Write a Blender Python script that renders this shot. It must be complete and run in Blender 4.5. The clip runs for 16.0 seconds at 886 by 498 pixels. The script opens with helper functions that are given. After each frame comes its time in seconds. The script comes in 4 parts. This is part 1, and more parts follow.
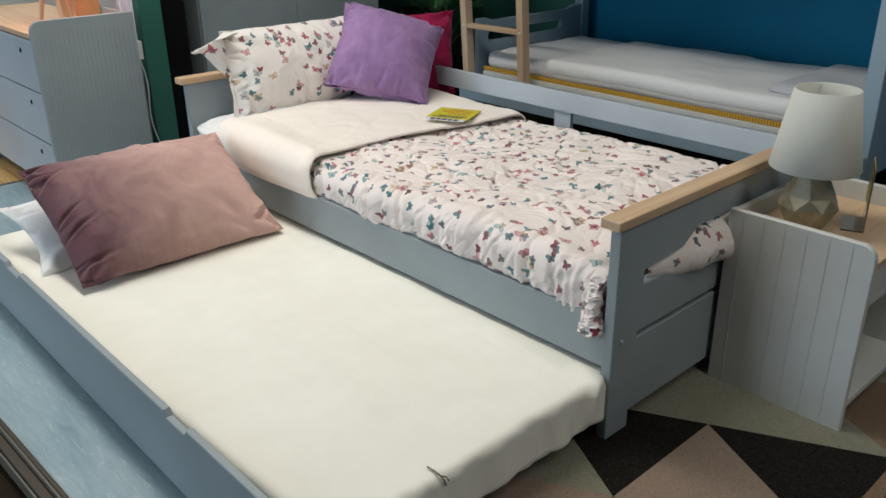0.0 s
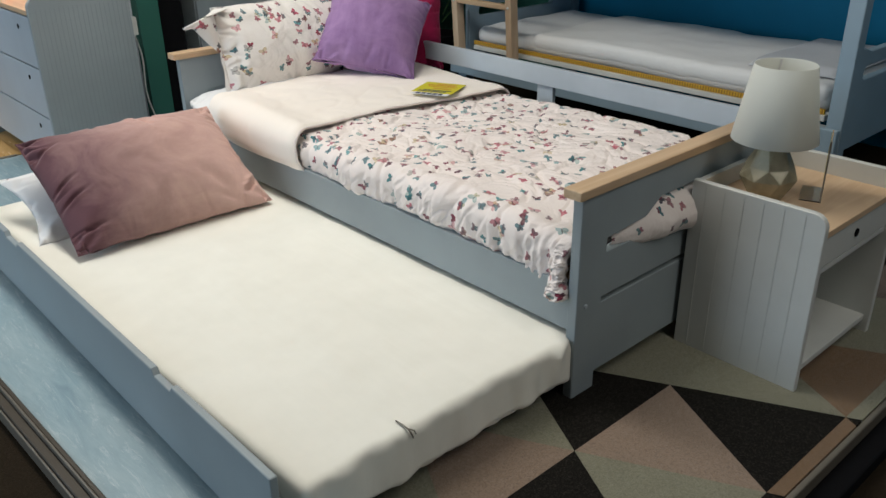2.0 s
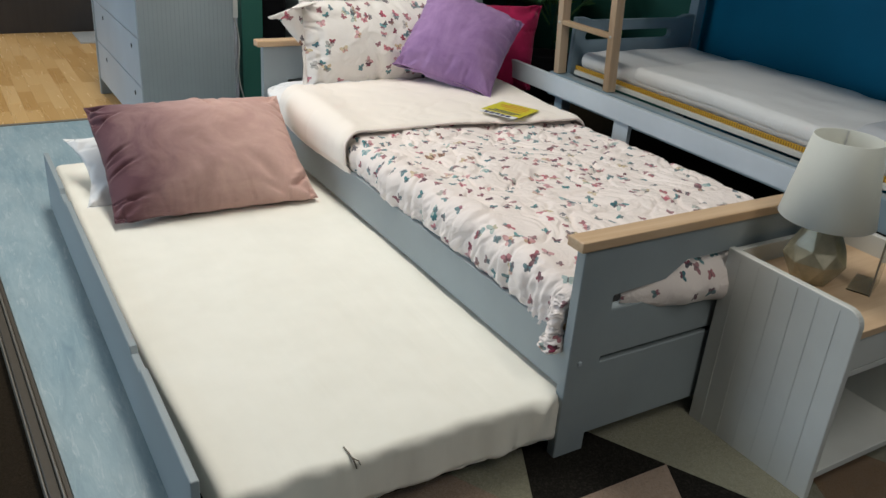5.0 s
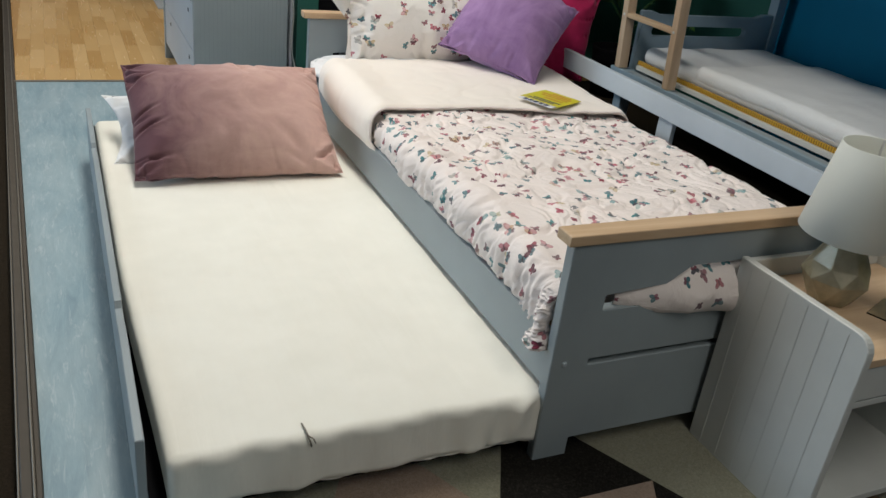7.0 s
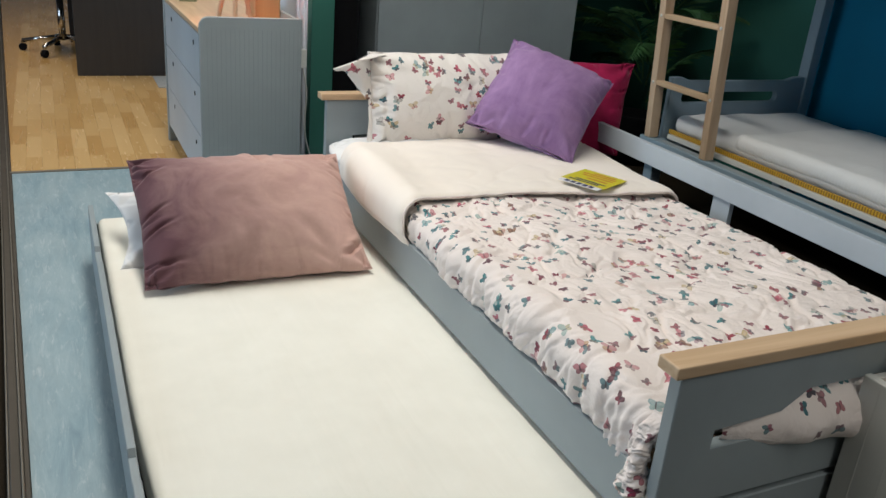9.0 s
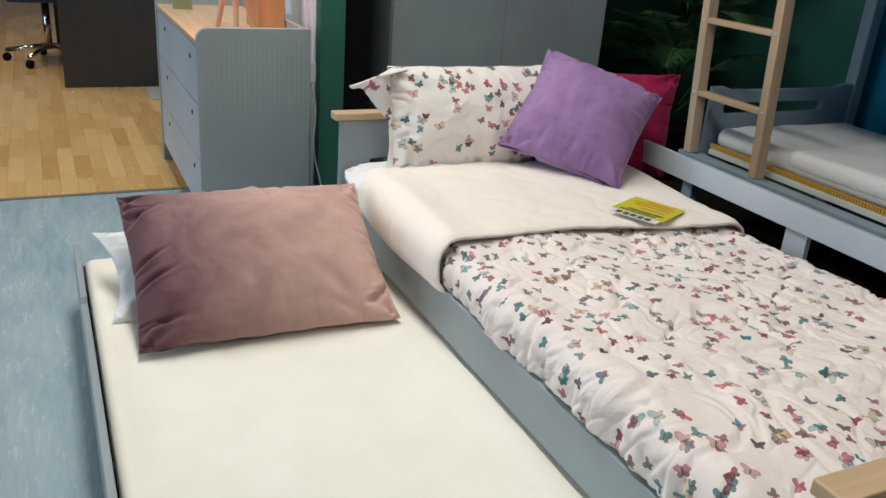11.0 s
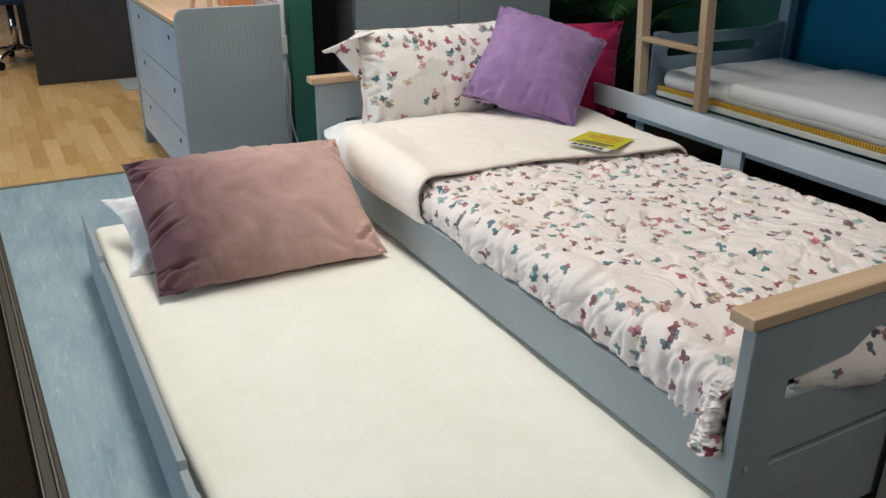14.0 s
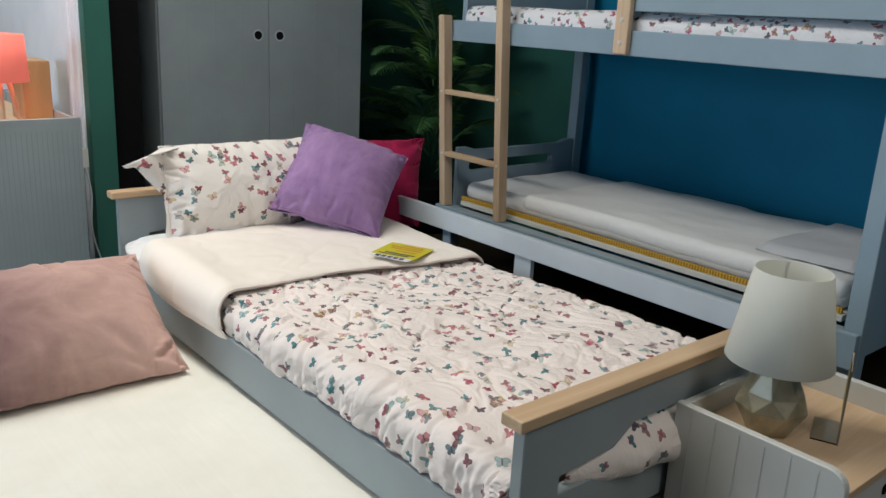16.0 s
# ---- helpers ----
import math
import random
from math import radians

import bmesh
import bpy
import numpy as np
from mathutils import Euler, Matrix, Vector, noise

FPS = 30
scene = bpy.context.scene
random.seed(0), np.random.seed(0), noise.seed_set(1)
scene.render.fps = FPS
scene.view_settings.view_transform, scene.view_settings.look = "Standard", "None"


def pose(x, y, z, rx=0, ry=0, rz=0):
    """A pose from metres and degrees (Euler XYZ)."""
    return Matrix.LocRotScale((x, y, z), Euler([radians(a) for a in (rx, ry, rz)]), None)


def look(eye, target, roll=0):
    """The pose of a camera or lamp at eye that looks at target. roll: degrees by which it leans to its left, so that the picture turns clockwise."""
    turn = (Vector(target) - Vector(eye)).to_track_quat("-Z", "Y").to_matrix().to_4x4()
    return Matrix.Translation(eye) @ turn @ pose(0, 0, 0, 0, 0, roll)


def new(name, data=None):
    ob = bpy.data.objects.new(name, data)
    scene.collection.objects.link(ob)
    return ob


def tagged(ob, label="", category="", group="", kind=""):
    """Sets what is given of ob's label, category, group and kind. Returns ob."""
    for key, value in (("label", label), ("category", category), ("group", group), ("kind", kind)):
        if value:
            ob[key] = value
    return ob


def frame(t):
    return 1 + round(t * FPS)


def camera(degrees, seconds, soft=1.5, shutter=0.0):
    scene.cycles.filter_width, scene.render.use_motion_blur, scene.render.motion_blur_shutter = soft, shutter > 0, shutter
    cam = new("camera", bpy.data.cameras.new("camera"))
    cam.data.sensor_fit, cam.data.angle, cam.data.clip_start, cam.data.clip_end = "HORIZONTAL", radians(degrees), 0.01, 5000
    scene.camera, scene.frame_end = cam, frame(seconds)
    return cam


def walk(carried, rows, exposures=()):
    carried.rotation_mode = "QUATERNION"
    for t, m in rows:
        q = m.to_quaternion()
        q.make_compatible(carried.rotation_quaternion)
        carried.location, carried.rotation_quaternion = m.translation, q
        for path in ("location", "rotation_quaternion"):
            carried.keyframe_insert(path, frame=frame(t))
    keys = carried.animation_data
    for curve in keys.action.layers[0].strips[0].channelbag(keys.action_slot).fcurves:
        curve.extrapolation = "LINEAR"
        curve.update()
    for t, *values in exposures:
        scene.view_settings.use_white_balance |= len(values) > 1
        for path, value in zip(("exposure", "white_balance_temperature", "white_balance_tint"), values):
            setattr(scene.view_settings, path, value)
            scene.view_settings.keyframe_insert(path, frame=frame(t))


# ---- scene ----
cam = camera(56.5, 16.0)
PATH = [
    (0, (-1.348, -0.926, 1.208), (-0.109, 0.425, 0.408), -0.6),
    (0.5, (-1.378, -0.972, 1.237), (-0.148, 0.385, 0.433), -0.6),
    (1, (-1.381, -0.975, 1.233), (-0.152, 0.383, 0.43), -0.6),
    (1.5, (-1.368, -0.991, 1.235), (-0.149, 0.352, 0.393), -0.9),
    (2, (-1.353, -1.05, 1.234), (-0.144, 0.293, 0.378), -0.8),
    (2.5, (-1.315, -1.1, 1.243), (-0.14, 0.278, 0.394), -0.3),
    (3, (-1.287, -1.125, 1.258), (-0.125, 0.312, 0.494), 0.8),
    (3.5, (-1.275, -1.135, 1.251), (-0.155, 0.33, 0.477), 2.3),
    (4, (-1.237, -1.124, 1.248), (-0.138, 0.343, 0.447), 2.5),
    (6.3, (-0.873, -1.187, 1.223), (-0.043, 0.41, 0.35), 7.5),
    (6.5, (-0.866, -1.19, 1.213), (-0.036, 0.408, 0.342), 7.5),
    (7, (-0.859, -1.185, 1.213), (-0.058, 0.423, 0.334), 7.1),
    (7.5, (-0.842, -1.174, 1.208), (-0.085, 0.451, 0.321), 6.8),
    (8, (-0.823, -1.121, 1.212), (-0.078, 0.514, 0.335), 6.3),
    (8.5, (-0.839, -1.011, 1.21), (-0.061, 0.651, 0.414), 6.1),
    (9, (-0.867, -0.87, 1.209), (-0.046, 0.791, 0.456), 5.1),
    (9.5, (-0.896, -0.764, 1.197), (-0.056, 0.888, 0.446), 3.9),
    (10, (-0.885, -0.672, 1.2), (-0.037, 0.968, 0.432), 4.1),
    (10.2, (-0.862, -0.628, 1.199), (-0.017, 1.016, 0.435), 4.2),
    (12.3, (-0.816, -0.468, 1.185), (-0.004, 1.199, 0.434), 4.1),
    (12.5, (-0.847, -0.508, 1.186), (-0.033, 1.157, 0.435), 3.3),
    (13, (-0.94, -0.612, 1.186), (-0.099, 1.037, 0.43), 1.6),
    (13.5, (-0.985, -0.699, 1.187), (-0.109, 0.929, 0.424), 1.5),
    (14, (-0.968, -0.761, 1.17), (-0.086, 0.849, 0.377), 0.6),
    (14.5, (-0.962, -0.895, 1.169), (-0.094, 0.705, 0.34), 2.0),
    (15, (-0.968, -0.947, 1.181), (-0.085, 0.664, 0.392), 2.4),
    (15.5, (-0.948, -0.916, 1.2), (0.072, 0.669, 0.53), 2.8),
    (16, (-0.928, -0.854, 1.219), (0.327, 0.603, 0.671), 3.0),
]
walk(cam, [(t, look(eye, target, roll)) for t, eye, target, roll in PATH])

# ---- world, lamps ----
world = bpy.data.worlds.new("world")
scene.world = world
world.use_nodes = True
world.node_tree.nodes["Background"].inputs[0].default_value = (0.75, 0.85, 1.0, 1)
world.node_tree.nodes["Background"].inputs[1].default_value = 0.02


def area(name, m, sx, sy, watts, colour):
    data = bpy.data.lights.new(name, "AREA")
    data.shape, data.size, data.size_y, data.energy, data.color = "RECTANGLE", sx, sy, watts, colour
    ob = new(name, data)
    ob.matrix_world = m
    return ob


area("ceiling_tube", pose(-0.35, 1.65, 2.85, 0, 0, 0), 0.4, 2.4, 60, (1.0, 0.968, 0.895))
area("ceiling_tube", pose(-2.2, 0.8, 2.85, 0, 0, 0), 0.4, 2.4, 9, (1.0, 0.965, 0.90))
area("ceiling_tube", pose(-1.9, 5.6, 2.85, 0, 0, 0), 0.6, 2.4, 42, (1.0, 0.89, 0.75))
area("ceiling_tube", pose(0.2, -2.0, 2.85, 0, 0, 0), 0.5, 2.4, 29, (1.0, 0.968, 0.895))
area("shop_window_light", look((-4.8, 2.5, 1.35), (0.0, 2.0, 0.75)), 2.4, 2.0, 86, (0.62, 0.81, 1.0))
bulb = new("table_lamp_bulb", bpy.data.lights.new("table_lamp_bulb", "POINT"))
bulb.data.energy, bulb.data.color, bulb.data.shadow_soft_size = 1.6, (1.0, 0.62, 0.38), 0.04
bulb.location = (-0.185, 2.58, 0.99)


# ---- materials ----
class Nodes:
    """A short way to wire a node material."""

    def __init__(self, name):
        self.mat = bpy.data.materials.new(name)
        self.mat.use_nodes = True
        self.tree = self.mat.node_tree
        self.bsdf = self.tree.nodes["Principled BSDF"]

    def put(self, socket, value):
        if isinstance(value, bpy.types.NodeSocket):
            self.tree.links.new(value, socket)
        elif isinstance(value, (int, float)) and socket.type in ("RGBA", "VECTOR"):
            socket.default_value = [value] * len(socket.default_value)
        elif socket.type == "RGBA" and len(value) == 3:
            socket.default_value = (*value, 1)
        else:
            socket.default_value = value

    def node(self, kind, ins=(), out=0, **props):
        n = self.tree.nodes.new(kind)
        for key, value in props.items():
            setattr(n, key, value)
        for key, value in dict(ins).items():
            self.put(n.inputs[key], value)
        return n.outputs[out]

    def m(self, op, a, b=0.0, c=0.0):
        return self.node("ShaderNodeMath", {0: a, 1: b, 2: c}, operation=op)

    def coords(self, which="Object", scale=(1, 1, 1), rot=(0, 0, 0)):
        if which == "UV":
            src = self.node("ShaderNodeUVMap", uv_map="UVMap")
        else:
            src = self.node("ShaderNodeTexCoord", out={"Object": 3, "Generated": 0}[which])
        return self.node("ShaderNodeMapping", {0: src, 2: rot, 3: scale})

    def noise(self, vec, scale, detail=3.0, rough=0.55, distort=0.0, out=0):
        return self.node("ShaderNodeTexNoise", {"Vector": vec, "Scale": scale, "Detail": detail, "Roughness": rough, "Distortion": distort}, out=out)

    def ramp(self, fac, stops):
        n = self.tree.nodes.new("ShaderNodeValToRGB")
        while len(n.color_ramp.elements) < len(stops):
            n.color_ramp.elements.new(0.5)
        for e, (p, c) in zip(n.color_ramp.elements, stops):
            e.position, e.color = p, (*c, 1) if len(c) == 3 else c
        self.put(n.inputs[0], fac)
        return n.outputs[0]

    def mix(self, fac, a, b, mode="MIX"):
        n = self.tree.nodes.new("ShaderNodeMix")
        n.data_type, n.blend_type = "RGBA", mode
        for s, v in ((n.inputs[0], fac), (n.inputs[6], a), (n.inputs[7], b)):
            self.put(s, v)
        return n.outputs[2]

    def bump(self, height, strength=0.3, distance=0.002):
        self.put(self.bsdf.inputs["Normal"], self.node("ShaderNodeBump", {"Height": height, "Strength": strength, "Distance": distance}))

    def done(self, colour, rough=0.5, metal=0.0, spec=0.5, **more):
        for key, value in dict({"Base Color": colour, "Roughness": rough, "Metallic": metal, "Specular IOR Level": spec}, **more).items():
            self.put(self.bsdf.inputs[key], value)
        return self.mat


def paint(name, colour, rough=0.45, vary=0.10, grain=0.25):
    """Painted wood or board: faint brush grain, slight mottling, small wear."""
    n = Nodes(name)
    c = n.coords()
    big = n.noise(c, 3.0, 4)
    fine = n.noise(n.coords(scale=(60, 60, 8)), 4.0, 3)
    low = tuple(v * (1 - vary) for v in colour)
    high = tuple(min(1, v * (1 + vary)) for v in colour)
    col = n.ramp(big, [(0.3, low), (0.7, high)])
    col = n.mix(n.m("MULTIPLY", fine, 0.12), col, tuple(v * 0.75 for v in colour))
    n.bump(fine, grain, 0.0006)
    return n.done(col, n.m("MULTIPLY_ADD", big, 0.2, rough - 0.1))


def wood(name, dark, light, along=1, rough=0.45, size=1.0):
    n = Nodes(name)
    sc = [26.0 * size] * 3
    sc[along] = 1.6 * size
    c = n.coords(scale=tuple(sc))
    warp = n.noise(c, 1.0, 5, 0.6, 0.8)
    fine = n.noise(c, 6.0, 4, 0.7)
    col = n.ramp(warp, [(0.25, dark), (0.5, tuple((a + b) / 2 for a, b in zip(dark, light))), (0.75, light)])
    col = n.mix(n.m("MULTIPLY", fine, 0.35), col, dark)
    n.bump(fine, 0.2, 0.0006)
    return n.done(col, rough)


def cloth(name, colour, sheen=0.3, weave=900.0, crease=0.4, rough=0.85, vary=0.08):
    n = Nodes(name)
    c = n.coords()
    big = n.noise(c, 5.0, 4)
    fold = n.noise(c, 16.0, 4, 0.55, 0.6)
    thread = n.noise(c, weave, 2)
    low = tuple(v * (1 - vary) for v in colour)
    col = n.ramp(big, [(0.3, low), (0.7, colour)])
    n.bump(n.m("MULTIPLY_ADD", thread, 0.12, n.m("MULTIPLY", fold, crease)), 0.5, 0.006)
    return n.done(col, rough, spec=0.2, **{"Sheen Weight": sheen, "Sheen Roughness": 0.4})


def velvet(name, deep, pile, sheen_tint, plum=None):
    """Short-pile velvet, brushed unevenly; with plum, the left end is tinted that colour, which paints in its darker
    shaded side.
    """
    n = Nodes(name)
    c = n.coords()
    brush = n.noise(c, 7.0, 6, 0.62, 0.8)
    streak = n.noise(n.coords(scale=(4, 14, 4)), 3.0, 3)
    pile_n = n.noise(c, 1400.0, 2)
    col = n.ramp(n.m("MULTIPLY_ADD", streak, 0.25, n.m("MULTIPLY", brush, 0.8)), [(0.32, deep), (0.68, pile)])
    worn = n.noise(c, 2.2, 3, 0.5, 0.3)
    col = n.mix(n.m("MULTIPLY", n.ramp(worn, [(0.40, (1, 1, 1)), (0.64, (0, 0, 0))]), 0.10), col, tuple(v * k for v, k in zip(deep, (0.85, 0.75, 0.95))))
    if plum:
        # Painted shade: plum is mixed in towards the left, broken up by noise.
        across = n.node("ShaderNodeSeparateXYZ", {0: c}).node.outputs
        side_shade = n.m("MULTIPLY_ADD", n.noise(c, 6.0, 5, 0.65, 1.0), 0.26, n.m("MULTIPLY_ADD", across[1], -0.06, across[0]))
        col = n.mix(n.m("MULTIPLY", n.ramp(n.m("ADD", side_shade, 0.42), [(0.28, (1, 1, 1)), (0.42, (0.60, 0.60, 0.60)), (0.60, (0.22, 0.22, 0.22)), (0.86, (0, 0, 0))]), 0.95), col, plum)
    n.bump(n.m("MULTIPLY_ADD", pile_n, 0.15, n.m("MULTIPLY", brush, 0.25)), 0.3, 0.003)
    return n.done(col, 0.8, spec=0.15, **{"Sheen Weight": 0.4, "Sheen Roughness": 0.35, "Sheen Tint": (*sheen_tint, 1)})


def butterfly_cloth(name, ground=(0.87, 0.785, 0.745), size=1.0, sparse=0.0):
    """Cream cotton with a scattered print of small butterflies and a few pale leaves."""
    n = Nodes(name)
    uv = n.coords("UV")
    col = n.ramp(n.noise(uv, 5.0, 3), [(0.3, tuple(v * 0.95 for v in ground)), (0.7, ground)])
    layers = ((13.0, 3.7, 0.215, 0.56, 0.4, [(0.30, 0.45, 0.42), (0.62, 0.30, 0.30), (0.16, 0.36, 0.38), (0.55, 0.42, 0.20), (0.36, 0.36, 0.33), (0.55, 0.20, 0.24)]),
              (20.5, 0.0, 0.250, 0.46, 0.05, [(0.20, 0.010, 0.045), (0.035, 0.15, 0.18), (0.10, 0.02, 0.04), (0.30, 0.03, 0.06), (0.03, 0.20, 0.22), (0.05, 0.05, 0.07)]),
              (16.0, 8.3, 0.230, 0.66, 0.15, [(0.48, 0.05, 0.11), (0.06, 0.28, 0.30), (0.30, 0.16, 0.10), (0.13, 0.02, 0.04), (0.03, 0.16, 0.19), (0.52, 0.14, 0.18)]))
    for scale, shift, reach, skip, fade, colours in layers:
        p = n.node("ShaderNodeVectorMath", {0: uv, 1: (shift, shift * 0.7, 0)}, operation="ADD")
        vor = n.tree.nodes.new("ShaderNodeTexVoronoi")
        vor.voronoi_dimensions, vor.feature = "2D", "F1"
        n.put(vor.inputs["Vector"], p)
        vor.inputs["Scale"].default_value, vor.inputs["Randomness"].default_value = scale / size, 0.85
        scaled = n.node("ShaderNodeVectorMath", {0: p, "Scale": 1.0}, operation="SCALE")
        local = n.node("ShaderNodeVectorMath", {0: scaled, 1: vor.outputs["Position"]}, operation="SUBTRACT")
        local = n.node("ShaderNodeVectorMath", {0: local, "Scale": scale / size}, operation="SCALE")
        rnd = n.node("ShaderNodeSeparateColor", {0: vor.outputs["Color"]})
        sep = rnd.node.outputs
        angle = n.m("MULTIPLY_ADD", sep[0], 3.2, -1.6)
        turned = n.node("ShaderNodeVectorRotate", {"Vector": local, "Angle": angle}, rotation_type="Z_AXIS")
        xyz = n.node("ShaderNodeSeparateXYZ", {0: turned}).node.outputs
        ax = n.m("ABSOLUTE", xyz[0])

        def blob(cx, cy, rx, ry, tilt):
            u, v = n.m("SUBTRACT", ax, cx), n.m("SUBTRACT", xyz[1], cy)
            ct, st = math.cos(tilt), math.sin(tilt)
            a = n.m("DIVIDE", n.m("ADD", n.m("MULTIPLY", u, ct), n.m("MULTIPLY", v, st)), rx)
            b = n.m("DIVIDE", n.m("SUBTRACT", n.m("MULTIPLY", v, ct), n.m("MULTIPLY", u, st)), ry)
            return n.m("ADD", n.m("MULTIPLY", a, a), n.m("MULTIPLY", b, b))

        upper = blob(reach * 0.50, reach * 0.30, reach * 0.64, reach * 0.40, 0.58)
        lower = blob(reach * 0.34, -reach * 0.34, reach * 0.40, reach * 0.32, -0.8)
        body = blob(0.0, 0.0, reach * 0.10, reach * 0.55, 0.0)
        d = n.m("MINIMUM", upper, lower)
        wob = n.noise(uv, 260.0, 2)
        inside = n.m("LESS_THAN", n.m("MULTIPLY_ADD", wob, 0.6, d), 1.3)
        clump = n.m("MULTIPLY_ADD", n.noise(vor.outputs["Position"], 5.0, 1), -1.5, skip + sparse + 0.75)
        there = n.m("GREATER_THAN", sep[2], clump)
        inside = n.m("MULTIPLY", inside, there)
        stops = [(i / len(colours), c) for i, c in enumerate(colours)]
        tone = n.ramp(sep[1], stops)
        tone.node.color_ramp.interpolation = "CONSTANT"
        pale = n.m("MULTIPLY", n.m("SUBTRACT", 1.0, n.m("MINIMUM", d, 1.0)), n.m("MULTIPLY", wob, 1.6 * fade))
        tone = n.mix(pale, tone, (0.72, 0.62, 0.58))
        other = n.ramp(n.m("FRACT", n.m("MULTIPLY", sep[1], 7.3)), stops)
        other.node.color_ramp.interpolation = "CONSTANT"
        tone = n.mix(n.m("MULTIPLY", n.m("LESS_THAN", lower, upper), 0.6), tone, other)
        rim = n.m("MULTIPLY", n.m("GREATER_THAN", d, 0.62), 0.14)
        tone = n.mix(rim, tone, (0.07, 0.06, 0.06))
        strength = n.m("MULTIPLY_ADD", n.m("FRACT", n.m("MULTIPLY", sep[0], 5.7)), 0.22, 0.78)
        col = n.mix(n.m("MULTIPLY", inside, strength), col, tone)
        col = n.mix(n.m("MULTIPLY", n.m("LESS_THAN", body, 1.0), n.m("MULTIPLY", there, 0.8)), col, (0.10, 0.07, 0.08))
    c = n.coords()
    fold = n.noise(c, 17.0, 6, 0.62, 1.8)
    pleat = n.m("ABSOLUTE", n.m("SUBTRACT", n.noise(c, 9.0, 4, 0.5, 1.2), 0.5))
    pleat = n.m("MINIMUM", n.m("MULTIPLY", pleat, 9.0), 1.0)
    n.bump(n.m("MULTIPLY_ADD", n.noise(c, 900.0, 2), 0.08, n.m("MULTIPLY_ADD", pleat, 0.35, n.m("MULTIPLY", fold, 0.45))), 0.6, 0.008)
    return n.done(col, 0.85, spec=0.2, **{"Sheen Weight": 0.25})


def plain(name, colour, rough=0.4, metal=0.0, **more):
    n = Nodes(name)
    t = n.noise(n.coords(), 30.0, 3)
    col = n.mix(n.m("MULTIPLY", t, 0.25), colour, tuple(v * 0.7 for v in colour))
    return n.done(col, n.m("MULTIPLY_ADD", t, 0.15, rough - 0.07), metal, **more)


def wall_paint(name, colour, rough=0.6):
    n = Nodes(name)
    c = n.coords()
    blot = n.noise(c, 1.6, 5)
    roll = n.noise(c, 160.0, 3)
    col = n.ramp(blot, [(0.3, tuple(v * 0.85 for v in colour)), (0.7, tuple(v * 1.08 for v in colour))])
    n.bump(roll, 0.25, 0.0015)
    return n.done(col, rough, spec=0.22)


def blue_floor():
    """Blue-grey washed vinyl: broad brushed patches, streaks of white and a darker grain."""
    n = Nodes("blue_washed_vinyl")
    patch = n.noise(n.coords(scale=(3.2, 1.1, 1)), 2.2, 5, 0.6, 0.6)
    streak = n.noise(n.coords(scale=(14, 2.0, 1)), 2.2, 6, 0.7, 0.9)
    wash = n.noise(n.coords(scale=(30, 5.0, 1)), 2.0, 6, 0.75, 0.7)
    fine = n.noise(n.coords(scale=(90, 9, 1)), 3.0, 3)
    col = n.ramp(streak, [(0.28, (0.17, 0.26, 0.31)), (0.52, (0.24, 0.35, 0.40)), (0.75, (0.33, 0.44, 0.48))])
    col = n.mix(n.m("MULTIPLY", n.ramp(patch, [(0.38, (0, 0, 0)), (0.66, (1, 1, 1))]), 0.6), col, (0.40, 0.49, 0.51))
    col = n.mix(n.m("MULTIPLY", n.ramp(wash, [(0.54, (0, 0, 0)), (0.70, (1, 1, 1))]), n.m("MULTIPLY", patch, 1.1)), col, (0.58, 0.65, 0.66))
    col = n.mix(n.m("MULTIPLY", fine, 0.22), col, (0.13, 0.20, 0.24))
    n.bump(fine, 0.2, 0.0008)
    return n.done(col, n.m("MULTIPLY_ADD", streak, 0.25, 0.33))


def strip_floor():
    n = Nodes("oak_strip_laminate")
    rnd = n.node("ShaderNodeObjectInfo", out=5)
    c = n.coords(scale=(30, 2.0, 1))
    shifted = n.node("ShaderNodeVectorMath", {0: c, 1: n.node("ShaderNodeCombineXYZ", {0: n.m("MULTIPLY", rnd, 40.0)})}, operation="ADD")
    g = n.noise(shifted, 1.4, 5, 0.6, 0.6)
    base = n.ramp(rnd, [(0.0, (0.54, 0.315, 0.11)), (0.5, (0.66, 0.42, 0.17)), (1.0, (0.76, 0.51, 0.235))])
    col = n.mix(n.m("MULTIPLY", g, 0.40), base, (0.40, 0.22, 0.08))
    return n.done(col, n.m("MULTIPLY_ADD", g, 0.12, 0.20))


def rug_pile(name, colour, speck, sheen=0.2):
    n = Nodes(name)
    c = n.coords()
    f = n.noise(c, 240.0, 4, 0.75)
    b = n.noise(c, 9.0, 4)
    col = n.ramp(f, [(0.30, tuple(v * 0.55 for v in colour)), (0.52, colour), (0.72, speck)])
    col = n.mix(n.m("MULTIPLY", b, 0.3), col, tuple(v * 0.7 for v in colour))
    n.bump(f, 0.8, 0.008)
    return n.done(col, 0.95, spec=0.1, **{"Sheen Weight": sheen})


GREY_BLUE = paint("grey_blue_paint", (0.285, 0.332, 0.352))
GREY_PALE = paint("pale_grey_blue_paint", (0.42, 0.475, 0.52))
WHITE_PAINT = paint("white_paint", (0.60, 0.61, 0.58))
GROOVE_SHADE = paint("groove_shade_paint", (0.56, 0.57, 0.545))
BUNK_PAINT = paint("pale_blue_bunk_paint", (0.26, 0.355, 0.425))
OAK = wood("pale_oak", (0.50, 0.33, 0.19), (0.72, 0.54, 0.36), along=0)
OAK_UP = wood("pale_oak_upright", (0.50, 0.34, 0.21), (0.72, 0.56, 0.40), along=2)
OAK_LEN = wood("pale_oak_lengthwise", (0.50, 0.33, 0.19), (0.72, 0.54, 0.36), along=1)
n_sh = Nodes("cream_fitted_sheet")
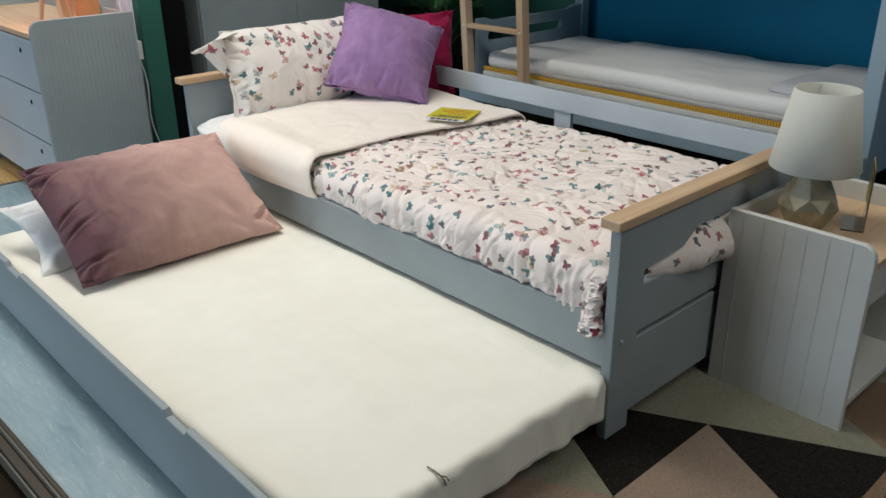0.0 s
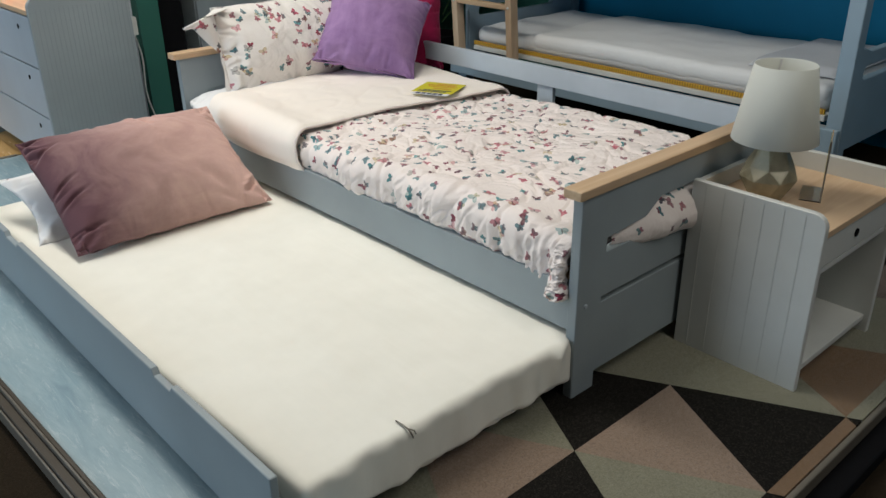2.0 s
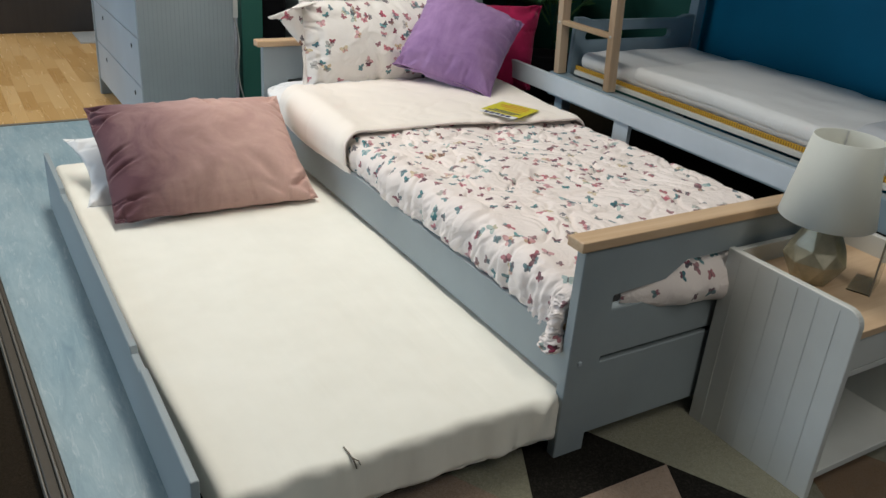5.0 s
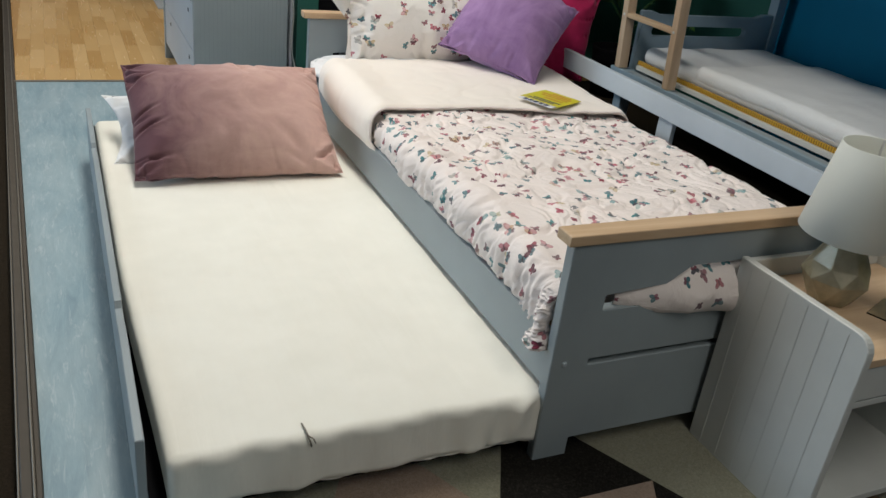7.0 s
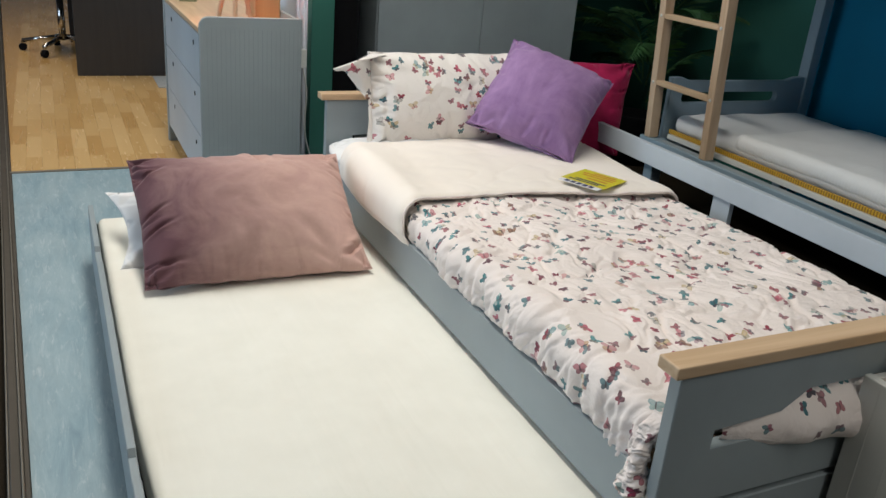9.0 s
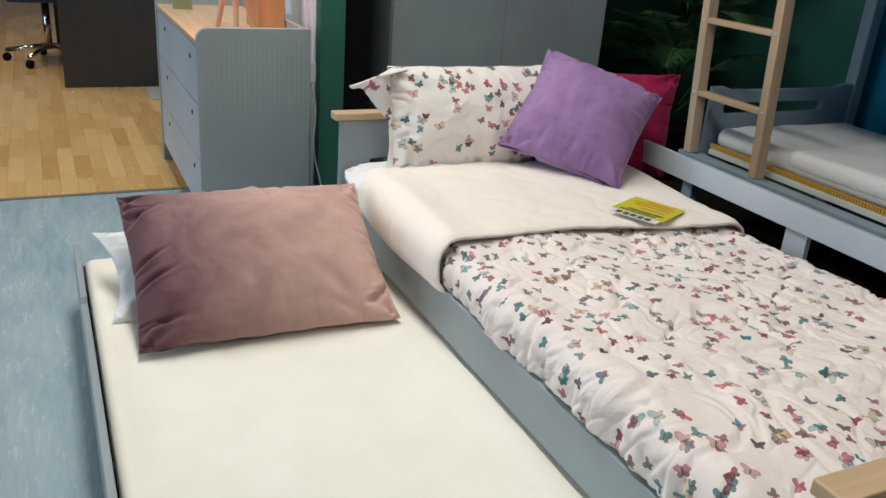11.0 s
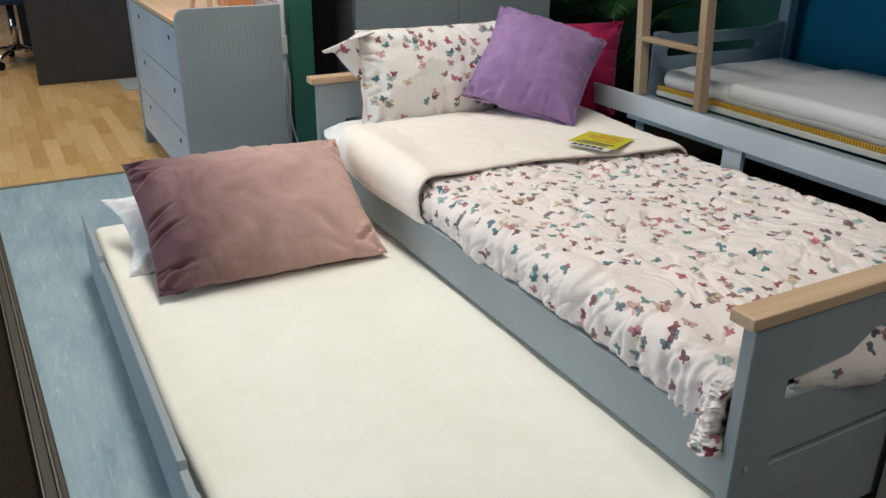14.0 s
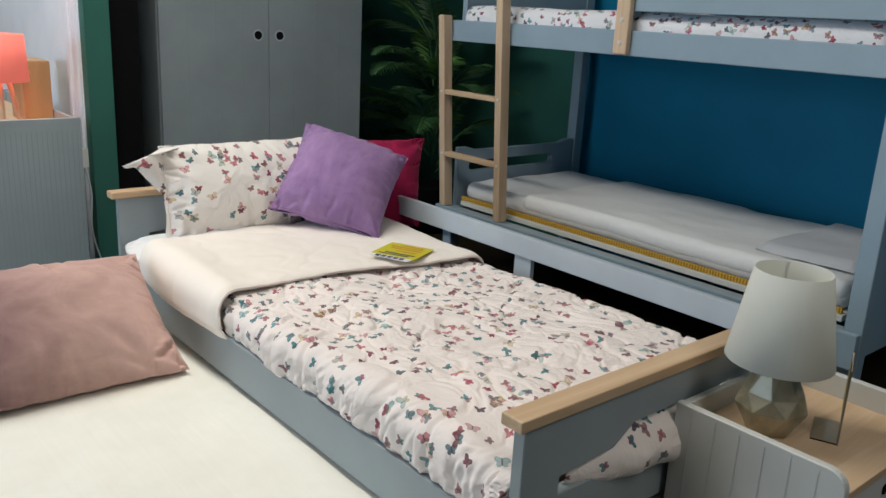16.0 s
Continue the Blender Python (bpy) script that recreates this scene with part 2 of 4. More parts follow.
pull = n_sh.noise(n_sh.coords(scale=(34, 2.2, 10)), 1.4, 4, 0.55, 0.5)
soft_n = n_sh.noise(n_sh.coords(), 9.0, 4)
n_sh.bump(n_sh.m("MULTIPLY_ADD", n_sh.noise(n_sh.coords(), 900.0, 2), 0.08, n_sh.m("MULTIPLY_ADD", pull, 0.35, n_sh.m("MULTIPLY", soft_n, 0.25))), 0.6, 0.006)
SHEET = n_sh.done(n_sh.ramp(soft_n, [(0.3, (0.84, 0.825, 0.745)), (0.7, (0.885, 0.87, 0.79))]), 0.85, spec=0.2, **{"Sheen Weight": 0.2})
DUVET_BACK = cloth("plain_cream_cotton", (0.91, 0.84, 0.765), crease=0.22, vary=0.03)
WHITE_COTTON = cloth("white_cotton", (0.80, 0.80, 0.80), crease=0.4)
BUTTERFLY = butterfly_cloth("butterfly_print_cotton")
BUTTERFLY_WIDE = butterfly_cloth("butterfly_print_pillowcase", (0.82, 0.78, 0.74), 0.92, 0.04)
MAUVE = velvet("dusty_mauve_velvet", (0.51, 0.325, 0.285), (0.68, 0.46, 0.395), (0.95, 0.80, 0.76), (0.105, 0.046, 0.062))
VIOLET = velvet("violet_velvet", (0.22, 0.125, 0.27), (0.36, 0.225, 0.42), (0.9, 0.8, 1.0))
CRIMSON = velvet("crimson_velvet", (0.20, 0.006, 0.04), (0.36, 0.014, 0.075), (1.0, 0.5, 0.6))
BLUE_FLOOR = blue_floor()
STRIP = strip_floor()
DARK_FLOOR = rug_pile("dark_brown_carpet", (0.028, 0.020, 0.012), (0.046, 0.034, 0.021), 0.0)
TRIM = plain("brushed_bronze_trim", (0.20, 0.175, 0.14), 0.45, 0.3)
DARK_TRIM = plain("dark_bronze_trim", (0.055, 0.045, 0.033), 0.5, 0.2)
GREEN_WALL = wall_paint("dark_green_wall", (0.034, 0.135, 0.108))
BLUE_WALL = wall_paint("petrol_blue_wall", (0.004, 0.205, 0.365))
PALE_WALL = wall_paint("pale_wall", (0.74, 0.78, 0.84))
CEILING = wall_paint("ceiling_grey", (0.22, 0.22, 0.22))
SHOP_WALL = wall_paint("shop_wall_grey", (0.30, 0.31, 0.33))
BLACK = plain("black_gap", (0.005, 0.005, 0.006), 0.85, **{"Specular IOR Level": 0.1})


# ---- building helpers ----
def part(name, bm, material, parent=None, label="", smooth=False):
    """Links a bmesh as one mesh object, under parent if given."""
    me = bpy.data.meshes.new(name)
    bmesh.ops.recalc_face_normals(bm, faces=bm.faces)
    bm.to_mesh(me)
    bm.free()
    for mat in material if isinstance(material, (list, tuple)) else (material,):
        me.materials.append(mat)
    if smooth:
        me.polygons.foreach_set("use_smooth", [True] * len(me.polygons))
    ob = new(name, me)
    ob.parent = parent
    return tagged(ob, label=label)


def thing(name, label, category, at=(0, 0, 0), group="", kind=""):
    ob = new(name)
    ob.matrix_world = pose(*at)
    ob.empty_display_size = 0.1
    return tagged(ob, label, category, group, kind)


def box(x0, x1, y0, y1, z0, z1, bev=0.0025, seg=2):
    bm = bmesh.new()
    bmesh.ops.create_cube(bm, size=1, matrix=Matrix.Translation(((x0 + x1) / 2, (y0 + y1) / 2, (z0 + z1) / 2)) @ Matrix.Diagonal((x1 - x0, y1 - y0, z1 - z0, 1)))
    if bev:
        bmesh.ops.bevel(bm, geom=bm.edges[:], offset=bev, segments=seg, affect="EDGES", profile=0.5)
    return bm


def slab(outline, axis, a, b, bev=0.002, holes=()):
    """A flat outline with optional holes, given thickness from a to b along an axis ('x', 'y' or 'z')."""
    bm = bmesh.new()
    place = {"x": lambda u, v, w: (w, u, v), "y": lambda u, v, w: (u, w, v), "z": lambda u, v, w: (u, v, w)}[axis]
    edges = []
    for loop in (outline, *holes):
        vs = [bm.verts.new(place(u, v, a)) for u, v in loop]
        edges += [bm.edges.new((vs[i], vs[(i + 1) % len(vs)])) for i in range(len(vs))]
    bmesh.ops.triangle_fill(bm, use_beauty=True, use_dissolve=True, edges=edges)
    faces = bm.faces[:]
    ext = bmesh.ops.extrude_face_region(bm, geom=faces)
    move = Vector(place(0, 0, b)) - Vector(place(0, 0, a))
    bmesh.ops.translate(bm, verts=[g for g in ext["geom"] if isinstance(g, bmesh.types.BMVert)], vec=move)
    bmesh.ops.recalc_face_normals(bm, faces=bm.faces)
    if bev:
        sharp = [e for e in bm.edges if len(e.link_faces) == 2 and e.calc_face_angle(0) > 1.2]
        bmesh.ops.bevel(bm, geom=sharp, offset=bev, segments=1, affect="EDGES")
    return bm


def round_rect(x0, x1, y0, y1, r, n=6):
    pts = []
    for cx, cy, a0 in ((x1 - r, y1 - r, 0), (x0 + r, y1 - r, 90), (x0 + r, y0 + r, 180), (x1 - r, y0 + r, 270)):
        pts += [(cx + r * math.cos(radians(a0 + 90 * i / n)), cy + r * math.sin(radians(a0 + 90 * i / n))) for i in range(n + 1)]
    return pts


def lathe(profile, seg=32, facet=False):
    bm = bmesh.new()
    rings = []
    for r, z in profile:
        rings.append([bm.verts.new((max(r, 1e-4) * math.cos(2 * math.pi * i / seg), max(r, 1e-4) * math.sin(2 * math.pi * i / seg), z)) for i in range(seg)])
    for lo, hi in zip(rings, rings[1:]):
        for i in range(seg):
            bm.faces.new((lo[i], lo[(i + 1) % seg], hi[(i + 1) % seg], hi[i]))
    return bm


def tube(points, r, seg=8):
    """A round tube along points."""
    bm = bmesh.new()
    rings = []
    pts = [Vector(p) for p in points]
    for i, p in enumerate(pts):
        d = (pts[min(i + 1, len(pts) - 1)] - pts[max(i - 1, 0)]).normalized()
        q = d.to_track_quat("Z", "Y")
        rings.append([bm.verts.new(p + q @ Vector((r * math.cos(2 * math.pi * k / seg), r * math.sin(2 * math.pi * k / seg), 0))) for k in range(seg)])
    for lo, hi in zip(rings, rings[1:]):
        for k in range(seg):
            bm.faces.new((lo[k], lo[(k + 1) % seg], hi[(k + 1) % seg], hi[k]))
    bm.faces.new(rings[0][::-1])
    bm.faces.new(rings[-1])
    return bm


def sheet(nu, nv, fn, uvfn=None, close=False):
    """A grid surface fn(u, v), u and v from 0 to 1, with a UV map in metres."""
    bm = bmesh.new()
    uvl = bm.loops.layers.uv.new("UVMap")
    vs = [[bm.verts.new(fn(i / nu, j / nv)) for j in range(nv + 1)] for i in range(nu + 1)]
    for i in range(nu):
        for j in range(nv):
            f = bm.faces.new((vs[i][j], vs[i + 1][j], vs[i + 1][j + 1], vs[i][j + 1]))
            if uvfn:
                for loop, (a, b) in zip(f.loops, ((i, j), (i + 1, j), (i + 1, j + 1), (i, j + 1))):
                    loop[uvl].uv = uvfn(a / nu, b / nv)
    return bm


def fbm(x, y, z, octaves=3):
    return noise.fractal(Vector((x, y, z)), 0.9, 2.0, octaves)


def smooth(a, b, t):
    t = max(0.0, min(1.0, (t - a) / (b - a)))
    return t * t * (3 - 2 * t)


# ---- the place: floors, walls ----
def setting(name, bm, material):
    return tagged(part(name, bm, material), kind="structure")


setting("floor_carpet", box(-5.0, 2.60, -4.0, 11.0, -0.14, -0.06, 0), DARK_FLOOR)


def edge_x(y):
    """The left edge of the raised floor, which runs a little askew to the bed."""
    return -0.957 - 0.0375 * y


# Dark pile added here stands for the deep shade around the bunk.
setting("floor_bunk_shade", box(1.012, 2.60, -0.53, 3.03, -0.06, -0.002, 0), DARK_FLOOR)
setting("floor_platform", slab([(edge_x(-0.53), -0.53), (1.01, -0.53), (1.01, 3.03), (edge_x(3.03), 3.03)], "z", -0.06, 0.0, 0), BLUE_FLOOR)
setting("floor_laminate_bed", slab([(edge_x(3.036), 3.036), (2.60, 3.036), (2.60, 10.9), (edge_x(10.9), 10.9)], "z", -0.06, -0.006, 0), STRIP)
setting("trim_threshold", box(-1.08, -0.36, 3.022, 3.044, -0.001, 0.005, 0.002), TRIM)


def edge_strip(d0, d1, z0, z1):
    return slab([(edge_x(-0.56) - d1, -0.56), (edge_x(-0.56) - d0, -0.56), (edge_x(10.9) - d0, 10.9), (edge_x(10.9) - d1, 10.9)], "z", z0, z1, 0.002)


setting("trim_edge_ridge", edge_strip(0.001, 0.013, -0.06, 0.004), DARK_TRIM)
setting("trim_edge_bead", edge_strip(0.0132, 0.0185, -0.06, 0.006), TRIM)
setting("trim_edge_slope", edge_strip(0.0187, 0.042, -0.06, -0.010), DARK_TRIM)
setting("trim_edge_lip", edge_strip(0.0425, 0.048, -0.06, -0.018), TRIM)
setting("trim_front_ridge", box(-0.95, 2.59, -0.545, -0.531, -0.06, 0.012, 0.004), TRIM)
setting("trim_front_slope", box(-0.95, 2.59, -0.600, -0.5455, -0.06, -0.02, 0.006), BLACK)
wall_e = setting("wall_east", box(2.60, 2.72, -4.0, 2.13, -0.06, 2.9, 0), BLUE_WALL)
setting("wall_east_green", box(2.60, 2.72, 2.13, 3.42, -0.06, 2.9, 0), GREEN_WALL)
setting("wall_north_green", box(0.205, 2.72, 3.42, 3.52, -0.06, 2.9, 0), GREEN_WALL)
setting("wall_partition_green", box(0.11, 0.205, 2.50, 2.56, -0.0, 2.9, 0), GREEN_WALL)
# Added black block: fills the unlit gap, keeps light off the wardrobe side.
setting("gap_shade_block", box(0.2052, 0.325, 2.53, 3.41, -0.0, 2.9, 0), BLACK)
setting("wall_partition_pale", box(0.11, 0.205, 2.5602, 10.9, -0.0, 2.9, 0), PALE_WALL)
for y0, y1 in ((2.575, 2.625), (2.66, 2.70)):
    setting("trim_door_frame", box(0.096, 0.1098, y0, y1, 0.0, 2.2, 0.003), PALE_WALL)
setting("wall_north", box(-5.1, 0.205, 10.9, 11.0, -0.06, 2.9, 0), PALE_WALL)
setting("wall_west", box(-5.1, -5.0, -4.0, 10.9, -0.06, 2.9, 0), SHOP_WALL)
setting("wall_south", box(-5.1, 2.72, -4.1, -4.0, -0.06, 2.9, 0), SHOP_WALL)
setting("ceiling", box(-5.1, 2.72, -4.1, 11.0, 2.9, 3.0, 0), CEILING)


# ---- the bed ----
BW, BL, CAPZ = 1.02, 2.0, 0.567


def end_board(parent, y0, y1, name, outer_front, rise=0.0):
    """Footboard or headboard: a panel with a shaped hand slot and a thin slit, two feet, an oak cap."""
    slot = [(0.118, 0.385), (0.902, 0.385), (0.902, 0.420), (0.75, 0.430), (0.69, 0.468), (0.33, 0.468), (0.27, 0.430), (0.118, 0.420)]
    slit = [(0.110, 0.251), (0.912, 0.251), (0.912, 0.265), (0.110, 0.265)]
    outline = [(0.016, 0.0), (0.102, 0.0), (0.102, 0.055), (0.920, 0.055), (0.920, 0.0), (1.006, 0.0), (1.006, 0.543 + rise), (0.016, 0.543 + rise)]
    board = part(name, slab(outline, "y", y0, y1, 0.002, (slot[::-1], slit[::-1])), GREY_BLUE, parent)
    ya, yb = (y0 - 0.006, y1 + 0.018)
    part("cap", box(-0.006 if rise else 0.0, BW, ya, yb, 0.5435 + rise, CAPZ + rise, 0.003), OAK, parent, "pale oak cap rail")
    for bx in (0.049, 0.97):
        s = lathe([(0.006, -0.002), (0.006, 0.0015), (0.0045, 0.003), (0.0, 0.003)], 10)
        bmesh.ops.transform(s, matrix=pose(bx, y0 - 0.0005 if outer_front else y1 + 0.0005, 0.262, 90 if outer_front else -90), verts=s.verts)
        part("bolt", s, GREY_PALE, parent)
    return board


bed = thing("daybed", "grey-blue painted single daybed with pale oak cap rails", "bed")
end_board(bed, 0.002, 0.030, "footboard", True)
end_board(bed, BL - 0.040, BL - 0.012, "headboard", True, 0.010)
for x0, x1 in ((0.022, 0.044), (0.976, 0.998)):
    part("side_rail", box(x0, x1, 0.031, BL - 0.041, 0.195, 0.318, 0.002), GREY_BLUE, bed)
part("back_rail", box(0.990, 1.010, 0.031, BL - 0.041, 0.455, 0.527, 0.002), GREY_PALE, bed)
part("back_upright", box(0.999, 1.017, 0.935, 1.012, 0.20, 0.4545, 0.002), GREY_PALE, bed)
for k in range(9):
    y = 0.12 + 0.22 * k
    part("slat", box(0.045, 0.975, y, y + 0.07, 0.245, 0.262, 0.002), OAK, bed)

mattress = part("mattress", box(0.05, 0.92, 0.15, 1.94, 0.263, 0.395, 0.03, 4), WHITE_COTTON, smooth=True)
tagged(mattress, "white single mattress on the daybed", "mattress")


def bed_profile(w, top, low_left, low_right, grow=0.0):
    """A point and outward normal on the cross-section of a cover laid over the mattress, w metres round from the left hem."""
    xl, xr, r = 0.028 - grow, 0.944 + grow, 0.055
    hl, ht, hr = top - r - low_left, (xr - xl) - 2 * r, top - r - low_right
    arc = r * math.pi / 2
    if w < hl:
        return (xl, low_left + w), (-1, 0)
    w -= hl
    if w < arc:
        a = w / r
        return (xl + r - r * math.cos(a), top - r + r * math.sin(a)), (-math.cos(a), math.sin(a))
    w -= arc
    if w < ht:
        return (xl + r + w, top), (0, 1)
    w -= ht
    if w < arc:
        a = w / r
        return (xr - r + r * math.sin(a), top - r + r * math.cos(a)), (math.sin(a), math.cos(a))
    w -= arc
    return (xr, top - r - w), (1, 0)


def cover_length(top, low_left, low_right, grow=0.0):
    return (top - 0.055 - low_left) + (top - 0.055 - low_right) + 0.055 * math.pi + (0.916 + 2 * grow - 0.11)


def valley(value, width):
    """1 along the zero line of a noise value, falling to 0 at the given width: a thin winding crease."""
    return smooth(0, 1, max(0.0, width - abs(value)) / width)


def duvet_point(u, v):
    y = 0.046 + 1.24 * v
    foot = 1 - smooth(0.0, 0.16, v)
    low = 0.298 - 0.045 * foot + 0.007 * fbm(y * 3, 2.0, 0)
    top = 0.428 + 0.010 * math.sin(y * 4.0) - 0.02 * (1 - smooth(0, 0.05, v))
    total = cover_length(top, low, 0.31)
    (x, z), (nx, nz) = bed_profile(u * total, top, low, 0.31)
    side = 1 - smooth(0.08, 0.22, u)
    puff = 0.013 * fbm(x * 4.5, y * 4.5, 1.3, 2) + 0.0022 * fbm(x * 13, y * 11, 4.1, 2)
    wx, wy = x + 0.10 * fbm(x * 4, y * 4, 11.0, 2), y + 0.10 * fbm(x * 4, y * 4, 17.0, 2)
    crease = -0.0085 * valley(fbm(wx * 5 + 3, wy * 4.5, 9.0, 2), 0.15) - 0.0052 * valley(fbm(wx * 11, wy * 9 + 4, 3.0, 2), 0.13)
    crease -= 0.0026 * valley(fbm(wx * 22, wy * 15, 7.0, 2), 0.16) * smooth(-0.35, 0.25, fbm(x * 3, y * 3, 21.0, 2))
    drawn = math.exp(-((z - low) / 0.07) ** 2) if u < 0.3 else 0.0
    gather = side * (0.0030 * math.sin(y * 125 + 16 * fbm(y * 5, z * 2, 2, 2)) * (0.15 + 0.9 * drawn + 0.8 * foot) + 0.011 * fbm(y * 6, z * 3, 5, 2) - 0.0055 * valley(fbm(y * 15 + z * 11, z * 6, 6.0, 3), 0.25))
    tuck = -0.026 * (1 - smooth(0.0, 0.035, u)) - 0.02 * smooth(0.97, 1.0, u)
    out = puff + crease + gather + 0.014 * side + tuck
    return (x + nx * out, y + 0.006 * fbm(x * 9, z * 9, 2), z + nz * out)


duvet = thing("duvet", "cream duvet printed with small butterflies, folded back on the daybed", "duvet", (0.48, 0.6, 0.395))


def under(parent, ob):
    ob.parent = parent
    ob.matrix_parent_inverse = parent.matrix_world.inverted()
    return ob


under(duvet, part("cover", sheet(300, 300, duvet_point, lambda u, v: (1.25 * u, 1.24 * v)), BUTTERFLY, smooth=True))


def fold_edge(x):
    """Where the turned-back part of the duvet ends, from the left side to the right."""
    return 1.158 + 0.050 * smooth(-0.04, 0.16, x) - 0.10 * smooth(0.35, 0.95, x)


def fold_point(u, v, lift=0.0):
    top, low = 0.441, 0.312
    total = cover_length(top, low, 0.33, 0.012)
    (x, z), (nx, nz) = bed_profile(u * total, top, low, 0.33, 0.012)
    y0 = fold_edge(x) - 0.012 * (1 - smooth(0.30, 0.42, z))
    y1 = 1.80 - 0.04 * fbm(x * 3, 0, 1)
    y = y0 + (y1 - y0) * v
    front = math.sqrt(max(0.0, 1 - (1 - min(1, v / 0.05)) ** 2))
    back = 1 - smooth(0.90, 1.0, v)
    hem = smooth(0.0, 0.04, u)
    out = -0.014 + 0.014 * front + 0.004 * fbm(x * 4, y * 4, 7, 2) + 0.002 * fbm(x * 12, y * 10, 3, 2) - 0.0022 * smooth(0, 1, max(0, 0.2 - abs(fbm(x * 6 + 8, y * 7, 3.0, 2))) / 0.2) - 0.045 * (1 - back)
    out += -0.02 * (1 - smooth(0.0, 0.03, u)) + 0.030 * (1 - smooth(0.06, 0.24, u)) * math.sin(math.pi * min(1, 0.25 + v * 0.80)) + 0.012 * smooth(0.2, 0.7, v) * back
    return (x + nx * out, y, z + nz * out)


under(duvet, part("turned_back_fold", sheet(120, 80, fold_point), DUVET_BACK, label="plain cream underside turned back", smooth=True))
edge_pts = []
for k in range(70):
    p = Vector(fold_point(k / 69, 0.004))
    edge_pts.append(p + Vector((0, -0.002, 0.001)))
under(duvet, part("piping", tube(edge_pts, 0.0036, 6), BUTTERFLY, smooth=True))


def bulge_point(u, v):
    """The bit of duvet that pushes out through the slot of the footboard."""
    x = 0.150 + 0.495 * u
    h = math.sin(math.pi * min(1, u * 0.62 + 0.02)) ** 0.7
    a = math.pi * v
    zc, rz = 0.405 + 0.015 * u, 0.010 + 0.052 * h
    out = 0.058 * h * math.sin(a)
    z = zc + rz * math.cos(a) * (0.8 if v < 0.5 else 1.15) - 0.02 * h * math.sin(a)
    return (x, 0.022 - out * (1 + 0.2 * fbm(x * 14, z * 14, 1)), z + 0.004 * fbm(x * 20, z * 20, 4))


under(duvet, part("bulge", sheet(50, 18, bulge_point, lambda u, v: (0.56 * u + 0.04, 0.15 * v + 0.42)), BUTTERFLY, smooth=True))


def ruffle_point(u, v):
    """The gathered seam that runs down the foot end of the duvet and ends in a bunched corner."""
    z = 0.432 - 0.148 * v
    knot = smooth(0.72, 0.88, v)
    a = math.pi * (u * 1.25 - 0.125)
    pucker = 0.0022 * math.sin(v * 70 + 14 * fbm(v * 5, u * 2, 3, 2)) + 0.008 * fbm(u * 4, v * 9, 8, 3)
    thick = (0.014 + 0.010 * knot * (1 - 0.5 * smooth(0.94, 1.0, v)) + pucker) * smooth(0.0, 0.12, v)
    lean = 0.030 * (1 - smooth(0.0, 0.35, v))
    return (0.014 + lean - 0.004 * knot - math.sin(a) * thick * 1.25, 0.058 - math.cos(a) * (0.019 + 0.009 * knot + 0.5 * pucker), z - 0.006 * math.sin(a) * v)


under(duvet, part("corner_ruffle", sheet(28, 110, ruffle_point, lambda u, v: (0.08 * u + 0.7, 0.22 * v + 0.2)), BUTTERFLY, smooth=True))


